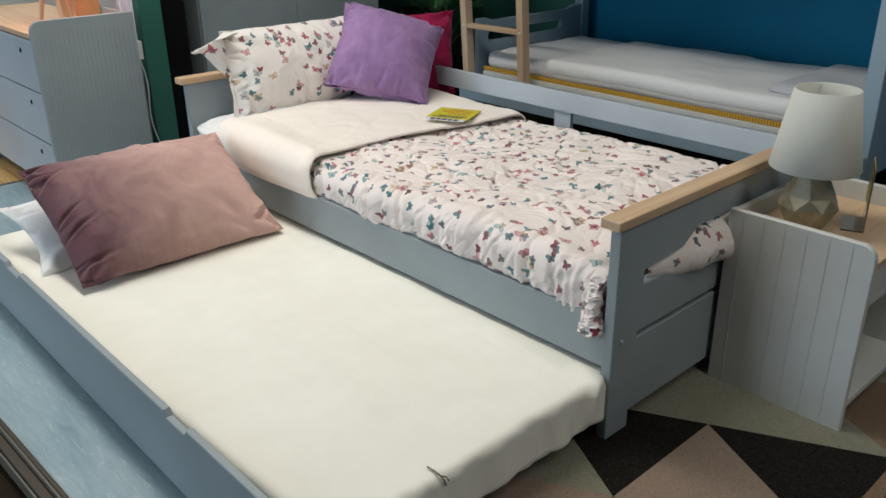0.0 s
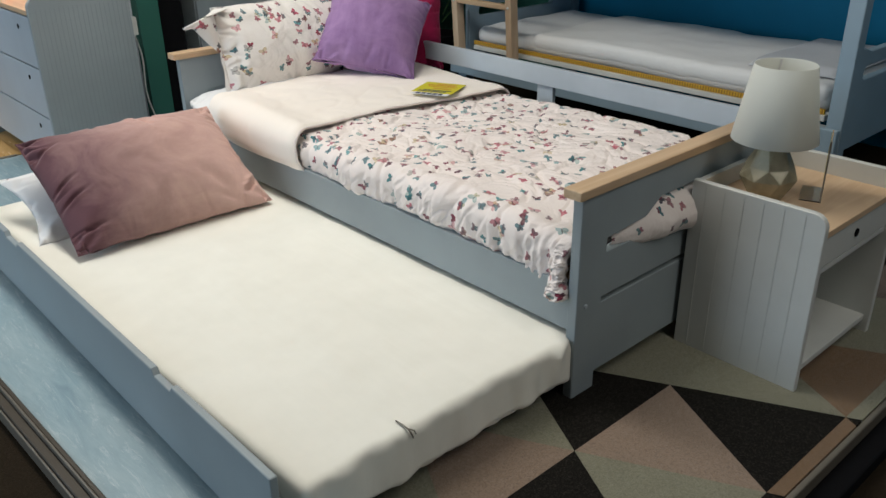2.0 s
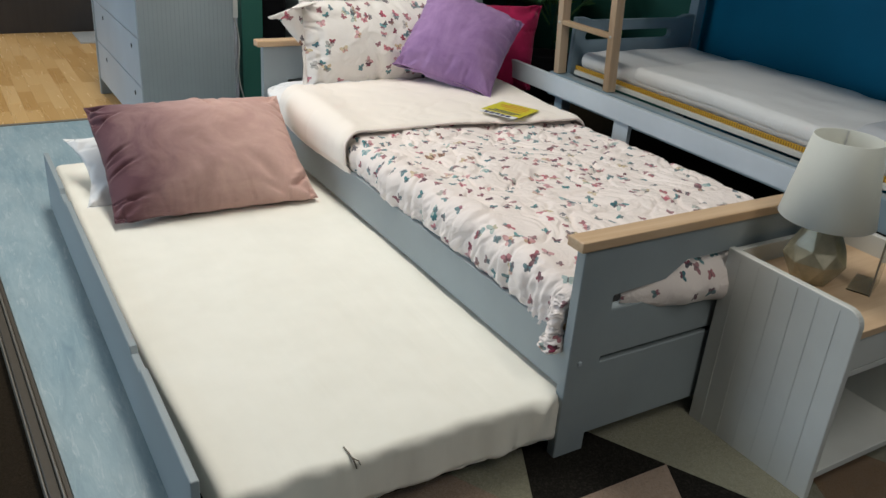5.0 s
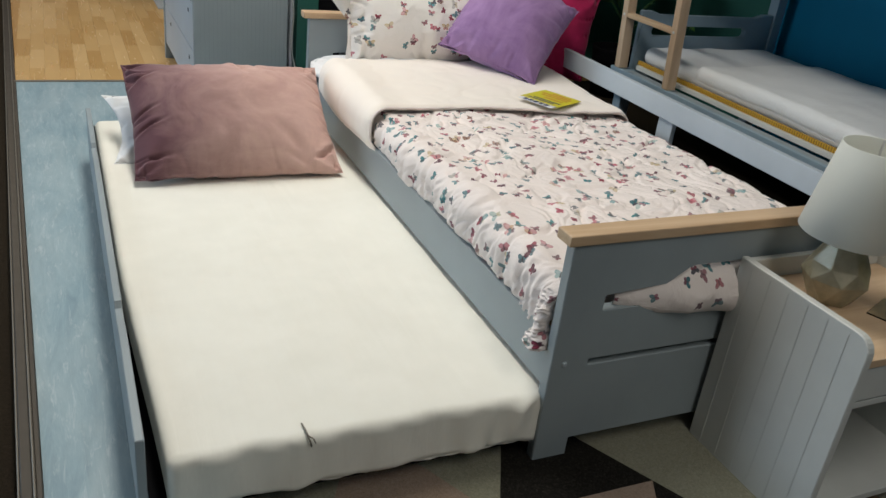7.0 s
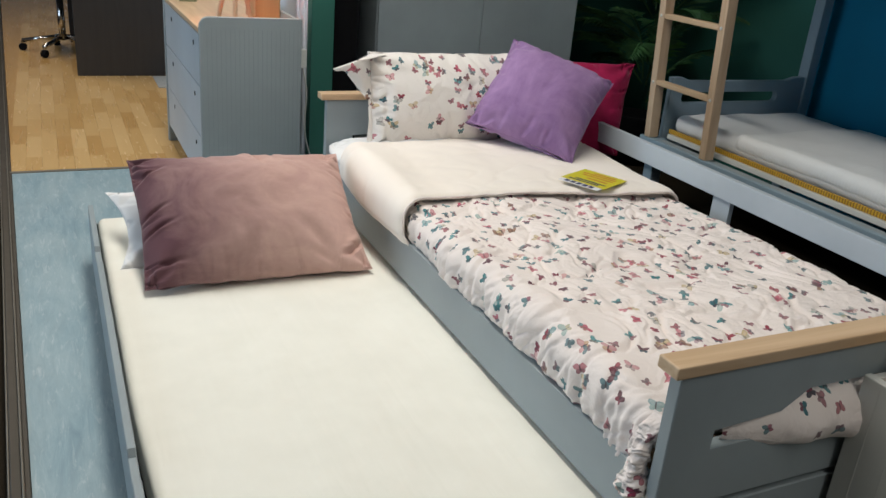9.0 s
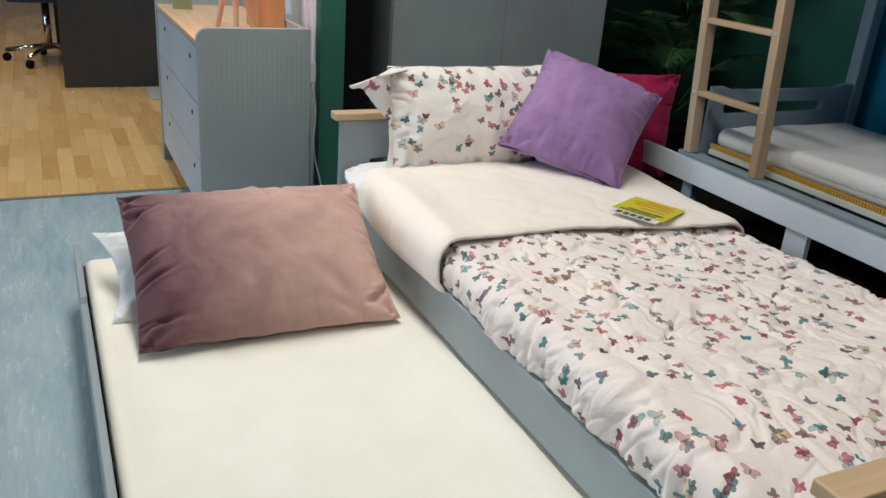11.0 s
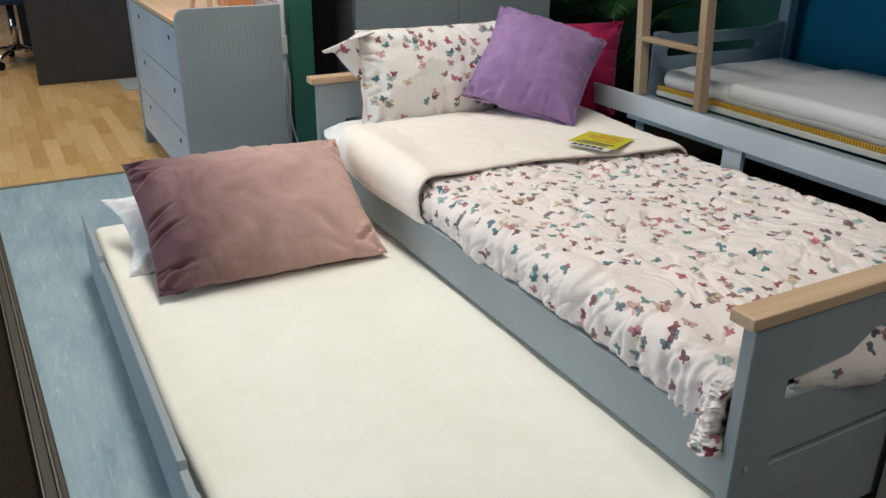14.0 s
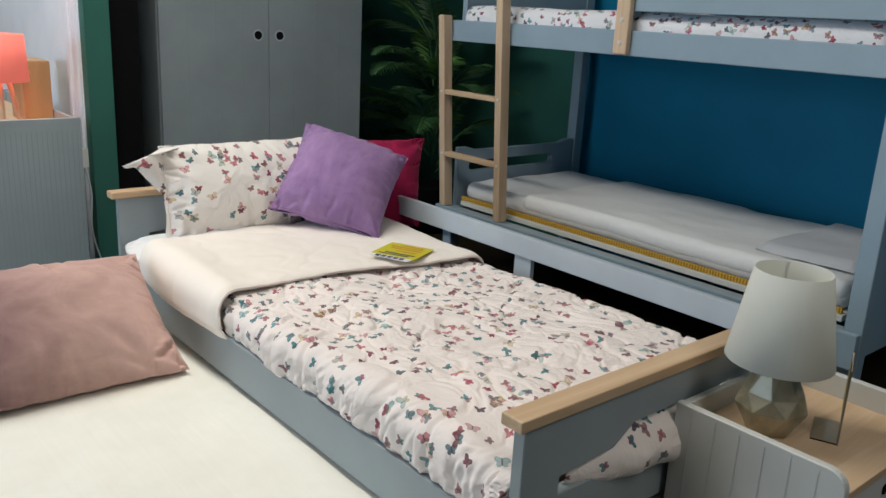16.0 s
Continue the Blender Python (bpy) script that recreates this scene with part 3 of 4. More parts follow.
# ---- cushions and pillows ----
def pillow_mesh(w, h, thick, ears=0.06, wrinkle=1.0, seed=0.0, n=80, edges=(1, 1, 1, 1), tug=(0, 0, 0, 0), boxy=0.52, folds=()):
    """A stuffed cushion in its own plane, x across and y up, domed, with drawn-out corners (two of them tugged out of square) and creases pulled from the seams (left, right, bottom, top); folds are drawn-in pleats, each from a point of the seam to where it dies out, in shares of width and height."""
    bm = bmesh.new()
    uvl = bm.loops.layers.uv.new("UVMap")
    for side in (1, -1):
        vs = []
        for i in range(n + 1):
            row = []
            for j in range(n + 1):
                a, b = math.sin((i / n - 0.5) * math.pi), math.sin((j / n - 0.5) * math.pi)
                x = w / 2 * a * (1 - ears * (1 - b * b) * abs(a))
                y = h / 2 * b * (1 - ears * (1 - a * a) * abs(b))
                x += 0.004 * wrinkle * abs(a) ** 3 * fbm(y * 12, seed, 1 if a > 0 else 5, 2)
                y += 0.004 * wrinkle * abs(b) ** 3 * fbm(x * 12, seed, 2 if b > 0 else 6, 2)
                x += tug[0] * max(0, a) * (1 - b) / 2 + tug[2] * max(0, a) * (1 + b) / 2
                y += tug[1] * max(0, a) * (1 - b) / 2 + tug[3] * max(0, a) * (1 + b) / 2
                full = max(0.0, (1 - a * a) * (1 - b * b))
                fat = 0.85 * full ** boxy + 0.15 * full ** 0.3
                z = thick / 2 * fat
                z += wrinkle * fat * (0.010 * fbm(x * 7 + seed, y * 7, seed) + 0.003 * fbm(x * 24, y * 24 + seed, 2))
                for e, size, along, ph, amount in ((a, w, y, 1.0 if a > 0 else 4.3, edges[1] if a > 0 else edges[0]), (b, h, x, 2.7 if b > 0 else 6.1, edges[3] if b > 0 else edges[2])):
                    d = (1 - abs(e)) * size / 2
                    wave = fbm(along * 13 + 1.5 * d, ph + seed, d * 4, 2)
                    ridge = max(0.0, 0.13 - abs(wave)) / 0.13
                    reach = 0.045 + 0.045 * max(0.0, fbm(along * 5, ph, seed + 3, 2) + 0.3)
                    z -= wrinkle * amount * 0.017 * ridge * math.exp(-(d / reach) ** 2) * min(1.0, d / 0.006)
                for cx, cy in ((w / 2, h / 2), (-w / 2, h / 2), (w / 2, -h / 2), (-w / 2, -h / 2)):
                    rr, th = math.hypot(x - cx, y - cy), math.atan2(abs(cy - y), abs(cx - x))
                    z += wrinkle * 0.008 * math.exp(-(rr / 0.11) ** 2) * min(1, rr / 0.05) * math.sin(th * 9 + seed + cx * 9 + 2 * fbm(x * 6, y * 6, seed))
                for fu, fv, gu, gv, deep, wide in folds:
                    ax, ay, dx, dy = (fu - 0.5) * w, (fv - 0.5) * h, (gu - fu) * w, (gv - fv) * h
                    size = math.hypot(dx, dy)
                    k = ((x - ax) * dx + (y - ay) * dy) / (size * size)
                    if -0.15 < k < 1.0:
                        off = ((x - ax) * dy - (y - ay) * dx) / size + 0.012 * math.sin(k * 3.0) * (1 if deep > 0.011 else -1)
                        grow = smooth(-0.15, 0.05, k) * (1 - smooth(0.35, 1.0, k))
                        z += grow * 1.6 * (-deep * math.exp(-(off / wide) ** 2) + 0.3 * deep * math.exp(-((off - 1.8 * wide) / (1.3 * wide)) ** 2)) * min(1.0, fat * 2.2)
                row.append(bm.verts.new((x, y, side * max(z, 0.0))))
            vs.append(row)
        for i in range(n):
            for j in range(n):
                loop = (vs[i][j], vs[i + 1][j], vs[i + 1][j + 1], vs[i][j + 1])
                f = bm.faces.new(loop if side > 0 else loop[::-1])
                for l in f.loops:
                    l[uvl].uv = (l.vert.co.x + (2 if side < 0 else 0), l.vert.co.y)
    bmesh.ops.remove_doubles(bm, verts=bm.verts, dist=1e-5)
    return bm


def frame_from(origin, right, up):
    """A pose whose x runs along right and y along up (made square), centred on origin."""
    x = Vector(right).normalized()
    y = Vector(up)
    y = (y - x * y.dot(x)).normalized()
    z = x.cross(y)
    m = Matrix((x, y, z)).transposed().to_4x4()
    m.translation = origin
    return m


def cushion(name, label, category, mat, m, w, h, thick, **more):
    ob = part(name, pillow_mesh(w, h, thick, **more), mat, smooth=True)
    ob.matrix_world = m
    return tagged(ob, label, category)


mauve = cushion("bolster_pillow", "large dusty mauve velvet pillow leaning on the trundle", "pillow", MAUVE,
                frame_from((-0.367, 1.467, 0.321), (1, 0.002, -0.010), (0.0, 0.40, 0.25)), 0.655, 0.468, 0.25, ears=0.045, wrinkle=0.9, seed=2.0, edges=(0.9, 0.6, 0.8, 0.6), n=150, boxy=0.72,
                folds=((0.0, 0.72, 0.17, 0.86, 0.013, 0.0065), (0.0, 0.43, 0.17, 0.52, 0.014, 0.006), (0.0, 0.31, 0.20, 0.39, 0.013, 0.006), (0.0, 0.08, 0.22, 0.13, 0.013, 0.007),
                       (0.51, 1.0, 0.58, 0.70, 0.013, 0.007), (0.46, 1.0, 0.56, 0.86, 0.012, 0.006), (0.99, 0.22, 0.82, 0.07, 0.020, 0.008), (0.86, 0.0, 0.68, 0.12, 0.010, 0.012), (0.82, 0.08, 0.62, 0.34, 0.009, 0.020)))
cushion("white_pillow", "white cotton pillow lying behind the mauve pillow", "pillow", WHITE_COTTON,
        frame_from((-0.405, 1.625, 0.246), (1, 0.03, 0), (0.02, 0.27, 0.13)), 0.69, 0.33, 0.11, ears=0.13, wrinkle=0.5, seed=5.0)
bpil = cushion("butterfly_pillow", "cream pillow with butterfly print leaning on the headboard", "pillow", BUTTERFLY_WIDE,
        frame_from((0.480, 1.855, 0.566), (1, 0.0, 0.0), (0.0, 0.20, 0.9)), 0.69, 0.355, 0.24, ears=0.03, wrinkle=1.5, seed=7.0, edges=(0.7, 1, 0.8, 0.6), boxy=0.6, n=110,
        folds=((0.07, 0.0, 0.05, 0.95, 0.007, 0.012), (0.40, 0.0, 0.36, 0.75, 0.006, 0.014), (0.58, 0.0, 0.55, 0.55, 0.006, 0.012)))
violet = cushion("violet_cushion", "square violet velvet cushion tilted on one corner", "cushion", VIOLET,
                 frame_from((0.735, 1.672, 0.612), (0.135, 0.09, 0.129), (-0.112, 0.16, 0.058)), 0.425, 0.415, 0.25, ears=0.075, wrinkle=0.9, tug=(-0.034, 0.0, 0.006, 0.008), seed=9.0)
crim = cushion("crimson_cushion", "crimson velvet cushion behind the violet one", "cushion", CRIMSON,
        frame_from((0.965, 1.775, 0.560), (0.325, -0.13, 0.0), (0.12, 0.13, 0.30)), 0.44, 0.37, 0.16, ears=0.06, seed=11.0, tug=(-0.06, 0.0, 0.0, 0.0))
part("care_tag", box(0.150, 0.176, -0.150, -0.118, -0.001, 0.001, 0), WHITE_COTTON, crim, "small white care tag")
cushion("under_pillow", "white striped pillow tucked at the head of the bed", "pillow", WHITE_COTTON,
        frame_from((0.405, 1.81, 0.386), (1, 0, 0), (0, 1, 0.05)), 0.755, 0.27, 0.14, ears=-0.08, seed=13.0, edges=(2, 1, 1, 1))



def flange_point(u, v):
    """The flat frilled border that runs round the printed pillow."""
    a = 2 * math.pi * u
    c, s = math.cos(a), math.sin(a)
    k = 1 / max(abs(c), abs(s))
    sq = Vector((c * k, s * k))
    base = Vector((sq.x * 0.335, sq.y * 0.170))
    sx, sy = abs(sq.x), sq.y
    out_x = 0.012 + 0.126 * max(0.0, (sy - 0.05) / 0.95) ** 0.9 + 0.014 * smooth(-0.3, -1.0, sy)
    drop = -0.052 * smooth(0.6, 1.0, sy)
    if sx < 0.98:
        k = smooth(0.66, 1.0, sx)
        out_x, drop = k * out_x, k * drop + (1 - k) * 0.004 * sy
    ripple = 0.006 * math.sin(a * 9 + 2 * math.sin(a * 4)) * v
    x = base.x + v * (out_x + 0.3 * ripple) * (1 if sq.x > 0 else -1)
    y = base.y + v * drop
    return (x, y, 0.006 + ripple + 0.045 * math.sin(math.pi * v) * smooth(0.0, 0.12, out_x))


part("flange", sheet(320, 10, flange_point, lambda u, v: (flange_point(u, v)[0] + 5, flange_point(u, v)[1])), BUTTERFLY_WIDE, bpil, smooth=True)

# ---- the trundle ----
trundle = thing("trundle", "grey-blue painted pull-out trundle under the daybed", "trundle bed", (-0.4, 1.0, 0.0))
top_line = [(0.045, 0.212), (0.045, 0.012), (1.955, 0.012), (1.955, 0.212), (1.585, 0.212), (1.575, 0.197), (1.475, 0.197), (1.465, 0.212),
            (0.545, 0.212), (0.535, 0.197), (0.455, 0.197), (0.445, 0.212)]
under(trundle, part("front_board", slab(top_line, "x", -0.802, -0.785, 0.002), GREY_BLUE))
# Base board painted black so that the gap beside the mattress looks shaded.
under(trundle, part("base_board", box(-0.781, 0.06, 0.04, 1.93, 0.034, 0.0495, 0.002), BLACK))
under(trundle, part("end_board", box(-0.781, 0.0, 1.932, 1.95, 0.03, 0.15, 0.002), GREY_BLUE))
for cx in (-0.70, -0.08):
    for cy in (0.15, 1.84):
        w = lathe([(0.0, -0.012), (0.022, -0.012), (0.025, -0.008), (0.025, 0.008), (0.022, 0.012), (0.0, 0.012)], 16)
        bmesh.ops.transform(w, matrix=pose(cx, cy, 0.0255, 0, 90, 0), verts=w.verts)
        under(trundle, part("castor", w, BLACK))


def rounded_block(x0, x1, y0, y1, z0, z1, r, nx, ny, fn):
    """A soft mattress: a grid wrapped over the top and round the edges, displaced by fn."""
    bm = box(x0, x1, y0, y1, z0, z1, r, 5)
    long = [e for e in bm.edges if e.calc_length() > 0.2]
    bmesh.ops.subdivide_edges(bm, edges=[e for e in long if abs((e.verts[0].co - e.verts[1].co).normalized().y) > 0.9], cuts=ny, use_grid_fill=True)
    bmesh.ops.subdivide_edges(bm, edges=[e for e in bm.edges if e.calc_length() > 0.2], cuts=nx, use_grid_fill=True)
    for axis, lo, hi in ((0, x0, x1), (1, y0, y1), (2, z0, z1)):
        for at in (lo + r + 0.003, hi - r - 0.003):
            no = Vector([1.0 if k == axis else 0.0 for k in range(3)])
            bmesh.ops.bisect_plane(bm, geom=bm.verts[:] + bm.edges[:] + bm.faces[:], plane_co=no * at, plane_no=no, dist=1e-5)
    for v in bm.verts:
        v.co += Vector(fn(v.co))
    return bm


def sag(co):
    e = min(1, max(0, (0.20 - co.y) / 0.2))
    up = 0.003 * fbm(co.x * 4, co.y * 4, 0) + 0.0016 * fbm(co.x * 14, co.y * 9, 3)
    drape = 0.010 * e * fbm(co.x * 10, co.z * 4, 6) - 0.0018 * e * (1 if co.z < 0.165 else 0) * math.sin(co.x * 60 + 30 * co.z + 3 * fbm(co.x * 5, 1, 1))
    drape -= 0.010 * e * math.exp(-((co.x + 0.20 - 1.1 * co.z) / 0.014) ** 2) - 0.007 * e * math.exp(-((co.x + 0.165 - 1.1 * co.z) / 0.012) ** 2)
    skew = 0.024 * (1 - smooth(0.0, 0.85, co.y)) * (1 - smooth(-0.776, -0.1, co.x))
    return (skew, drape, (up if co.z > 0.15 else 0.012 * fbm(co.x * 6, 0, 2) * e))


tm = part("trundle_mattress", rounded_block(-0.776, 0.07, 0.014, 1.925, 0.050, 0.178, 0.022, 90, 90, sag), SHEET, smooth=True)
hem_pts = [(-0.745 + 0.80 * k / 40, 0.030 + 0.003 * math.sin(k * 1.9), 0.053 + 0.003 * fbm(k * 0.35, 1, 1)) for k in range(41)]
part("elastic_hem", tube(hem_pts, 0.004, 6), SHEET, tm, smooth=True)
tagged(tm, "thin mattress in a cream fitted sheet on the trundle", "mattress")
hook = part("sheet_clip", tube([(-0.499, 0.052, 0.1835), (-0.497, 0.034, 0.183), (-0.496, 0.016, 0.181), (-0.493, 0.010, 0.172), (-0.490, 0.008, 0.160)], 0.0018, 6), TRIM, smooth=True)
part("clip_arm", tube([(-0.497, 0.018, 0.1815), (-0.486, 0.010, 0.176), (-0.482, 0.008, 0.166)], 0.0014, 6), TRIM, hook, smooth=True)
tagged(hook, "small dark sheet clip on the corner of the trundle mattress", "clip")

# ---- nightstand and what stands on it ----
NX0, NX1, NY0, NY1 = 0.445, 0.885, -0.362, -0.012
stand = thing("nightstand", "white grooved nightstand with an oak top and one drawer", "nightstand", ((NX0 + NX1) / 2, -0.19, 0))


def rounded_side(x0, x1, y0, y1, z1, r):
    """A side panel with a rounded top front corner."""
    pts = [(y1, 0.0), (y1, z1)] + [(y0 + r - r * math.sin(radians(a)), z1 - r + r * math.cos(radians(a))) for a in range(0, 91, 15)] + [(y0, 0.0)]
    return slab(pts, "x", x0, x1, 0.002)


for sx in (NX0, NX1 - 0.018):
    side = under(stand, part("side_panel", rounded_side(sx, sx + 0.018, NY0, NY1, 0.487, 0.035), WHITE_PAINT))
    # Strips slightly darker than the panel stand for the shadow in its grooves.
    for k in range(6):
        gy = NY0 + 0.05 + k * 0.052
        g = box(-0.0008, 0.0008, gy, gy + 0.0018, 0.006, 0.475, 0)
        bmesh.ops.translate(g, verts=g.verts, vec=(sx - 0.0002 if sx == NX0 else sx + 0.0182, 0, 0))
        ob = part("groove", g, GROOVE_SHADE, side)
        ob.matrix_parent_inverse = side.matrix_world.inverted()
under(stand, part("back_panel", box(NX0 + 0.0185, NX1 - 0.0185, NY1 - 0.016, NY1, 0.02, 0.482, 0.002), WHITE_PAINT))
under(stand, part("top", box(NX0 + 0.0185, NX1 - 0.0185, NY0 + 0.008, NY1 - 0.0165, 0.418, 0.436, 0.002), OAK, label="pale oak top board"))
drawer = under(stand, part("drawer", box(NX0 + 0.021, NX1 - 0.021, NY0 + 0.012, NY0 + 0.030, 0.338, 0.414, 0.002), WHITE_PAINT))
kn = lathe([(0.0, 0.0), (0.011, 0.0), (0.011, 0.003), (0.0, 0.003)], 18)
bmesh.ops.transform(kn, matrix=pose((NX0 + NX1) / 2, NY0 + 0.012, 0.378, 90), verts=kn.verts)
ob = part("finger_hole", kn, BLACK, drawer)
ob.matrix_parent_inverse = drawer.matrix_world.inverted()
under(stand, part("divider", box(NX0 + 0.0185, NX1 - 0.0185, NY0 + 0.014, NY1 - 0.0165, 0.318, 0.334, 0.002), WHITE_PAINT))
under(stand, part("shelf", box(NX0 + 0.0185, NX1 - 0.0185, NY0 + 0.014, NY1 - 0.0165, 0.045, 0.063, 0.002), WHITE_PAINT))

SHADE = cloth("cream_lampshade", (0.84, 0.85, 0.80), crease=0.02, weave=500)
st = SHADE.node_tree
thin = st.nodes.new("ShaderNodeBsdfTranslucent")
thin.inputs[0].default_value = (0.84, 0.85, 0.78, 1)
both = st.nodes.new("ShaderNodeMixShader")
both.inputs[0].default_value = 0.36
st.links.new(st.nodes["Principled BSDF"].outputs[0], both.inputs[1])
st.links.new(thin.outputs[0], both.inputs[2])
st.links.new(both.outputs[0], st.nodes["Material Output"].inputs[0])
n_c = Nodes("smoky_glass_ceramic")
GLAZE = n_c.done(n_c.ramp(n_c.noise(n_c.coords(), 18.0, 3), [(0.3, (0.24, 0.22, 0.15)), (0.7, (0.42, 0.38, 0.27))]), 0.22, 0.15)
lamp = thing("table_lamp", "table lamp with a faceted smoky base and cream shade", "lamp", (0.590, -0.137, 0.4365))


def facets():
    bm = bmesh.new()
    rows = [(0.045, 0.0, 0.0), (0.072, 0.055, 0.5), (0.060, 0.085, 0.0), (0.024, 0.160, 0.5), (0.018, 0.168, 0.5)]
    rings = [[bm.verts.new((r * math.cos(2 * math.pi * (i + o) / 7), r * math.sin(2 * math.pi * (i + o) / 7), z)) for i in range(7)] for r, z, o in rows]
    bm.faces.new(rings[0][::-1])
    bm.faces.new(rings[-1])
    for (lo, hi), (a, b) in zip(zip(rings, rings[1:]), zip(rows, rows[1:])):
        for i in range(7):
            if a[2] == b[2]:
                bm.faces.new((lo[i], lo[(i + 1) % 7], hi[(i + 1) % 7], hi[i]))
            elif a[2] < b[2]:
                bm.faces.new((lo[i], lo[(i + 1) % 7], hi[i]))
                bm.faces.new((hi[i], lo[(i + 1) % 7], hi[(i + 1) % 7]))
            else:
                bm.faces.new((lo[i], hi[(i + 1) % 7], hi[i]))
                bm.faces.new((lo[i], lo[(i + 1) % 7], hi[(i + 1) % 7]))
    bmesh.ops.bevel(bm, geom=bm.edges[:], offset=0.0012, segments=1, affect="EDGES")
    return bm


def at_thing(parent, ob):
    ob.parent = parent
    return ob


at_thing(lamp, part("base", facets(), GLAZE, label="faceted smoky grey base"))
at_thing(lamp, part("shade", lathe([(0.104, 0.152), (0.105, 0.153), (0.0735, 0.339), (0.0725, 0.340), (0.0715, 0.339), (0.102, 0.154), (0.104, 0.152)], 48), SHADE, label="cream drum shade", smooth=True))
seam = box(-0.0006, 0.0006, -0.0022, 0.0022, 0.0, 0.186, 0)
bmesh.ops.transform(seam, matrix=pose(0, 0, 0, 0, 0, 36) @ pose(0.1005, 0, 0.154, 0, -9.4, 0), verts=seam.verts)
at_thing(lamp, part("seam", seam, WHITE_COTTON, label="pale seam inside the shade"))
at_thing(lamp, part("stem", tube([(0, 0, 0.165), (0, 0, 0.215)], 0.009, 10), TRIM))

n_a = Nodes("clear_acrylic")
ACRYLIC = n_a.done((0.95, 0.97, 0.90), 0.05, 0.0, **{"Transmission Weight": 1.0, "IOR": 1.3})
YELLOWISH = plain("faded_yellow_card", (0.46, 0.42, 0.12), 0.6)
holder = thing("sign_holder", "small clear acrylic sign holder with a yellow card", "sign holder", (0.692, -0.237, 0.4365))
hm = pose(0, 0, 0, 0, 0, 22)
for nm, bm_, mt in (("panel", box(-0.055, 0.055, -0.0015, 0.0015, 0.0, 0.16, 0.0005), ACRYLIC), ("foot", box(-0.055, 0.055, 0.002, 0.05, 0.0, 0.003, 0.0005), ACRYLIC),
                    ("card", box(-0.05, 0.05, 0.0022, 0.003, 0.06, 0.155, 0), YELLOWISH), ("edge_strip", box(-0.0565, -0.0552, -0.002, 0.002, 0.0, 0.16, 0), TRIM)):
    bmesh.ops.transform(bm_, matrix=hm, verts=bm_.verts)
    at_thing(holder, part(nm, bm_, mt))

# ---- price card on the bed ----
CARD = plain("yellow_card", (0.62, 0.56, 0.03), 0.5)
WHITE_CARD = plain("white_card", (0.75, 0.75, 0.78), 0.5)
INK_RED = plain("orange_ink", (0.55, 0.22, 0.05), 0.5)
INK_BLUE = plain("navy_ink", (0.03, 0.04, 0.10), 0.5)
card = thing("price_card", "bright yellow price card lying on the folded duvet", "price card", (0.685, 1.230, 0.4515))
cm = pose(0, 0, 0, 0, 0, 114.6)
items = [("card", box(-0.080, 0.080, -0.085, 0.062, 0, 0.0012, 0), CARD), ("logo_strip", box(-0.074, 0.070, 0.0625, 0.092, 0, 0.0010, 0), WHITE_CARD)]
for r, (y, x0, x1, mt) in enumerate(((0.040, -0.05, 0.06, INK_BLUE), (0.024, -0.065, 0.045, INK_BLUE), (-0.004, -0.055, 0.02, INK_RED), (-0.030, -0.06, 0.05, INK_RED), (-0.050, -0.06, 0.06, INK_RED), (-0.068, -0.05, 0.03, INK_RED))):
    items.append(("printed_bar", box(x0, x1, y, y + 0.009, 0.0013, 0.0017, 0), mt))
for k in range(5):
    items.append(("printed_bar", box(-0.05 + 0.022 * k, -0.034 + 0.022 * k, 0.067, 0.087, 0.0011, 0.0015, 0), INK_BLUE))
for nm, bm_, mt in items:
    bmesh.ops.transform(bm_, matrix=cm, verts=bm_.verts)
    at_thing(card, part(nm, bm_, mt))

# ---- rug ----
RUG = {"d": rug_pile("charcoal_pile", (0.015, 0.0135, 0.0115), (0.065, 0.058, 0.048), 0.0), "p": rug_pile("pink_beige_pile", (0.33, 0.235, 0.17), (0.43, 0.325, 0.25)),
       "w": rug_pile("pale_grey_pile", (0.27, 0.26, 0.18), (0.36, 0.345, 0.255)), "o": rug_pile("tan_pile", (0.22, 0.13, 0.065), (0.32, 0.21, 0.12)),
       "b": rug_pile("brown_pile", (0.15, 0.11, 0.085), (0.24, 0.19, 0.15))}
rug = thing("rug", "geometric triangle rug in charcoal, pink, beige and tan", "rug", (0.3, 0.2, 0.0))
RS, RH, RX, RY = 0.38, 0.365, -0.132, -0.132
RUG_BOX = (-0.62, 1.45, -0.528, 0.98)
known = {(0, 0, 1): "d", (0, -1, -1): "p", (0, -1, 1): "d", (1, -1, -1): "w", (1, -1, 1): "o", (-1, 0, -1): "w", (-1, 0, 1): "p", (-1, -1, 1): "w", (-1, -1, -1): "d", (0, 0, -1): "w", (1, 0, 1): "w", (1, 0, -1): "w"}
pick = random.Random(4)
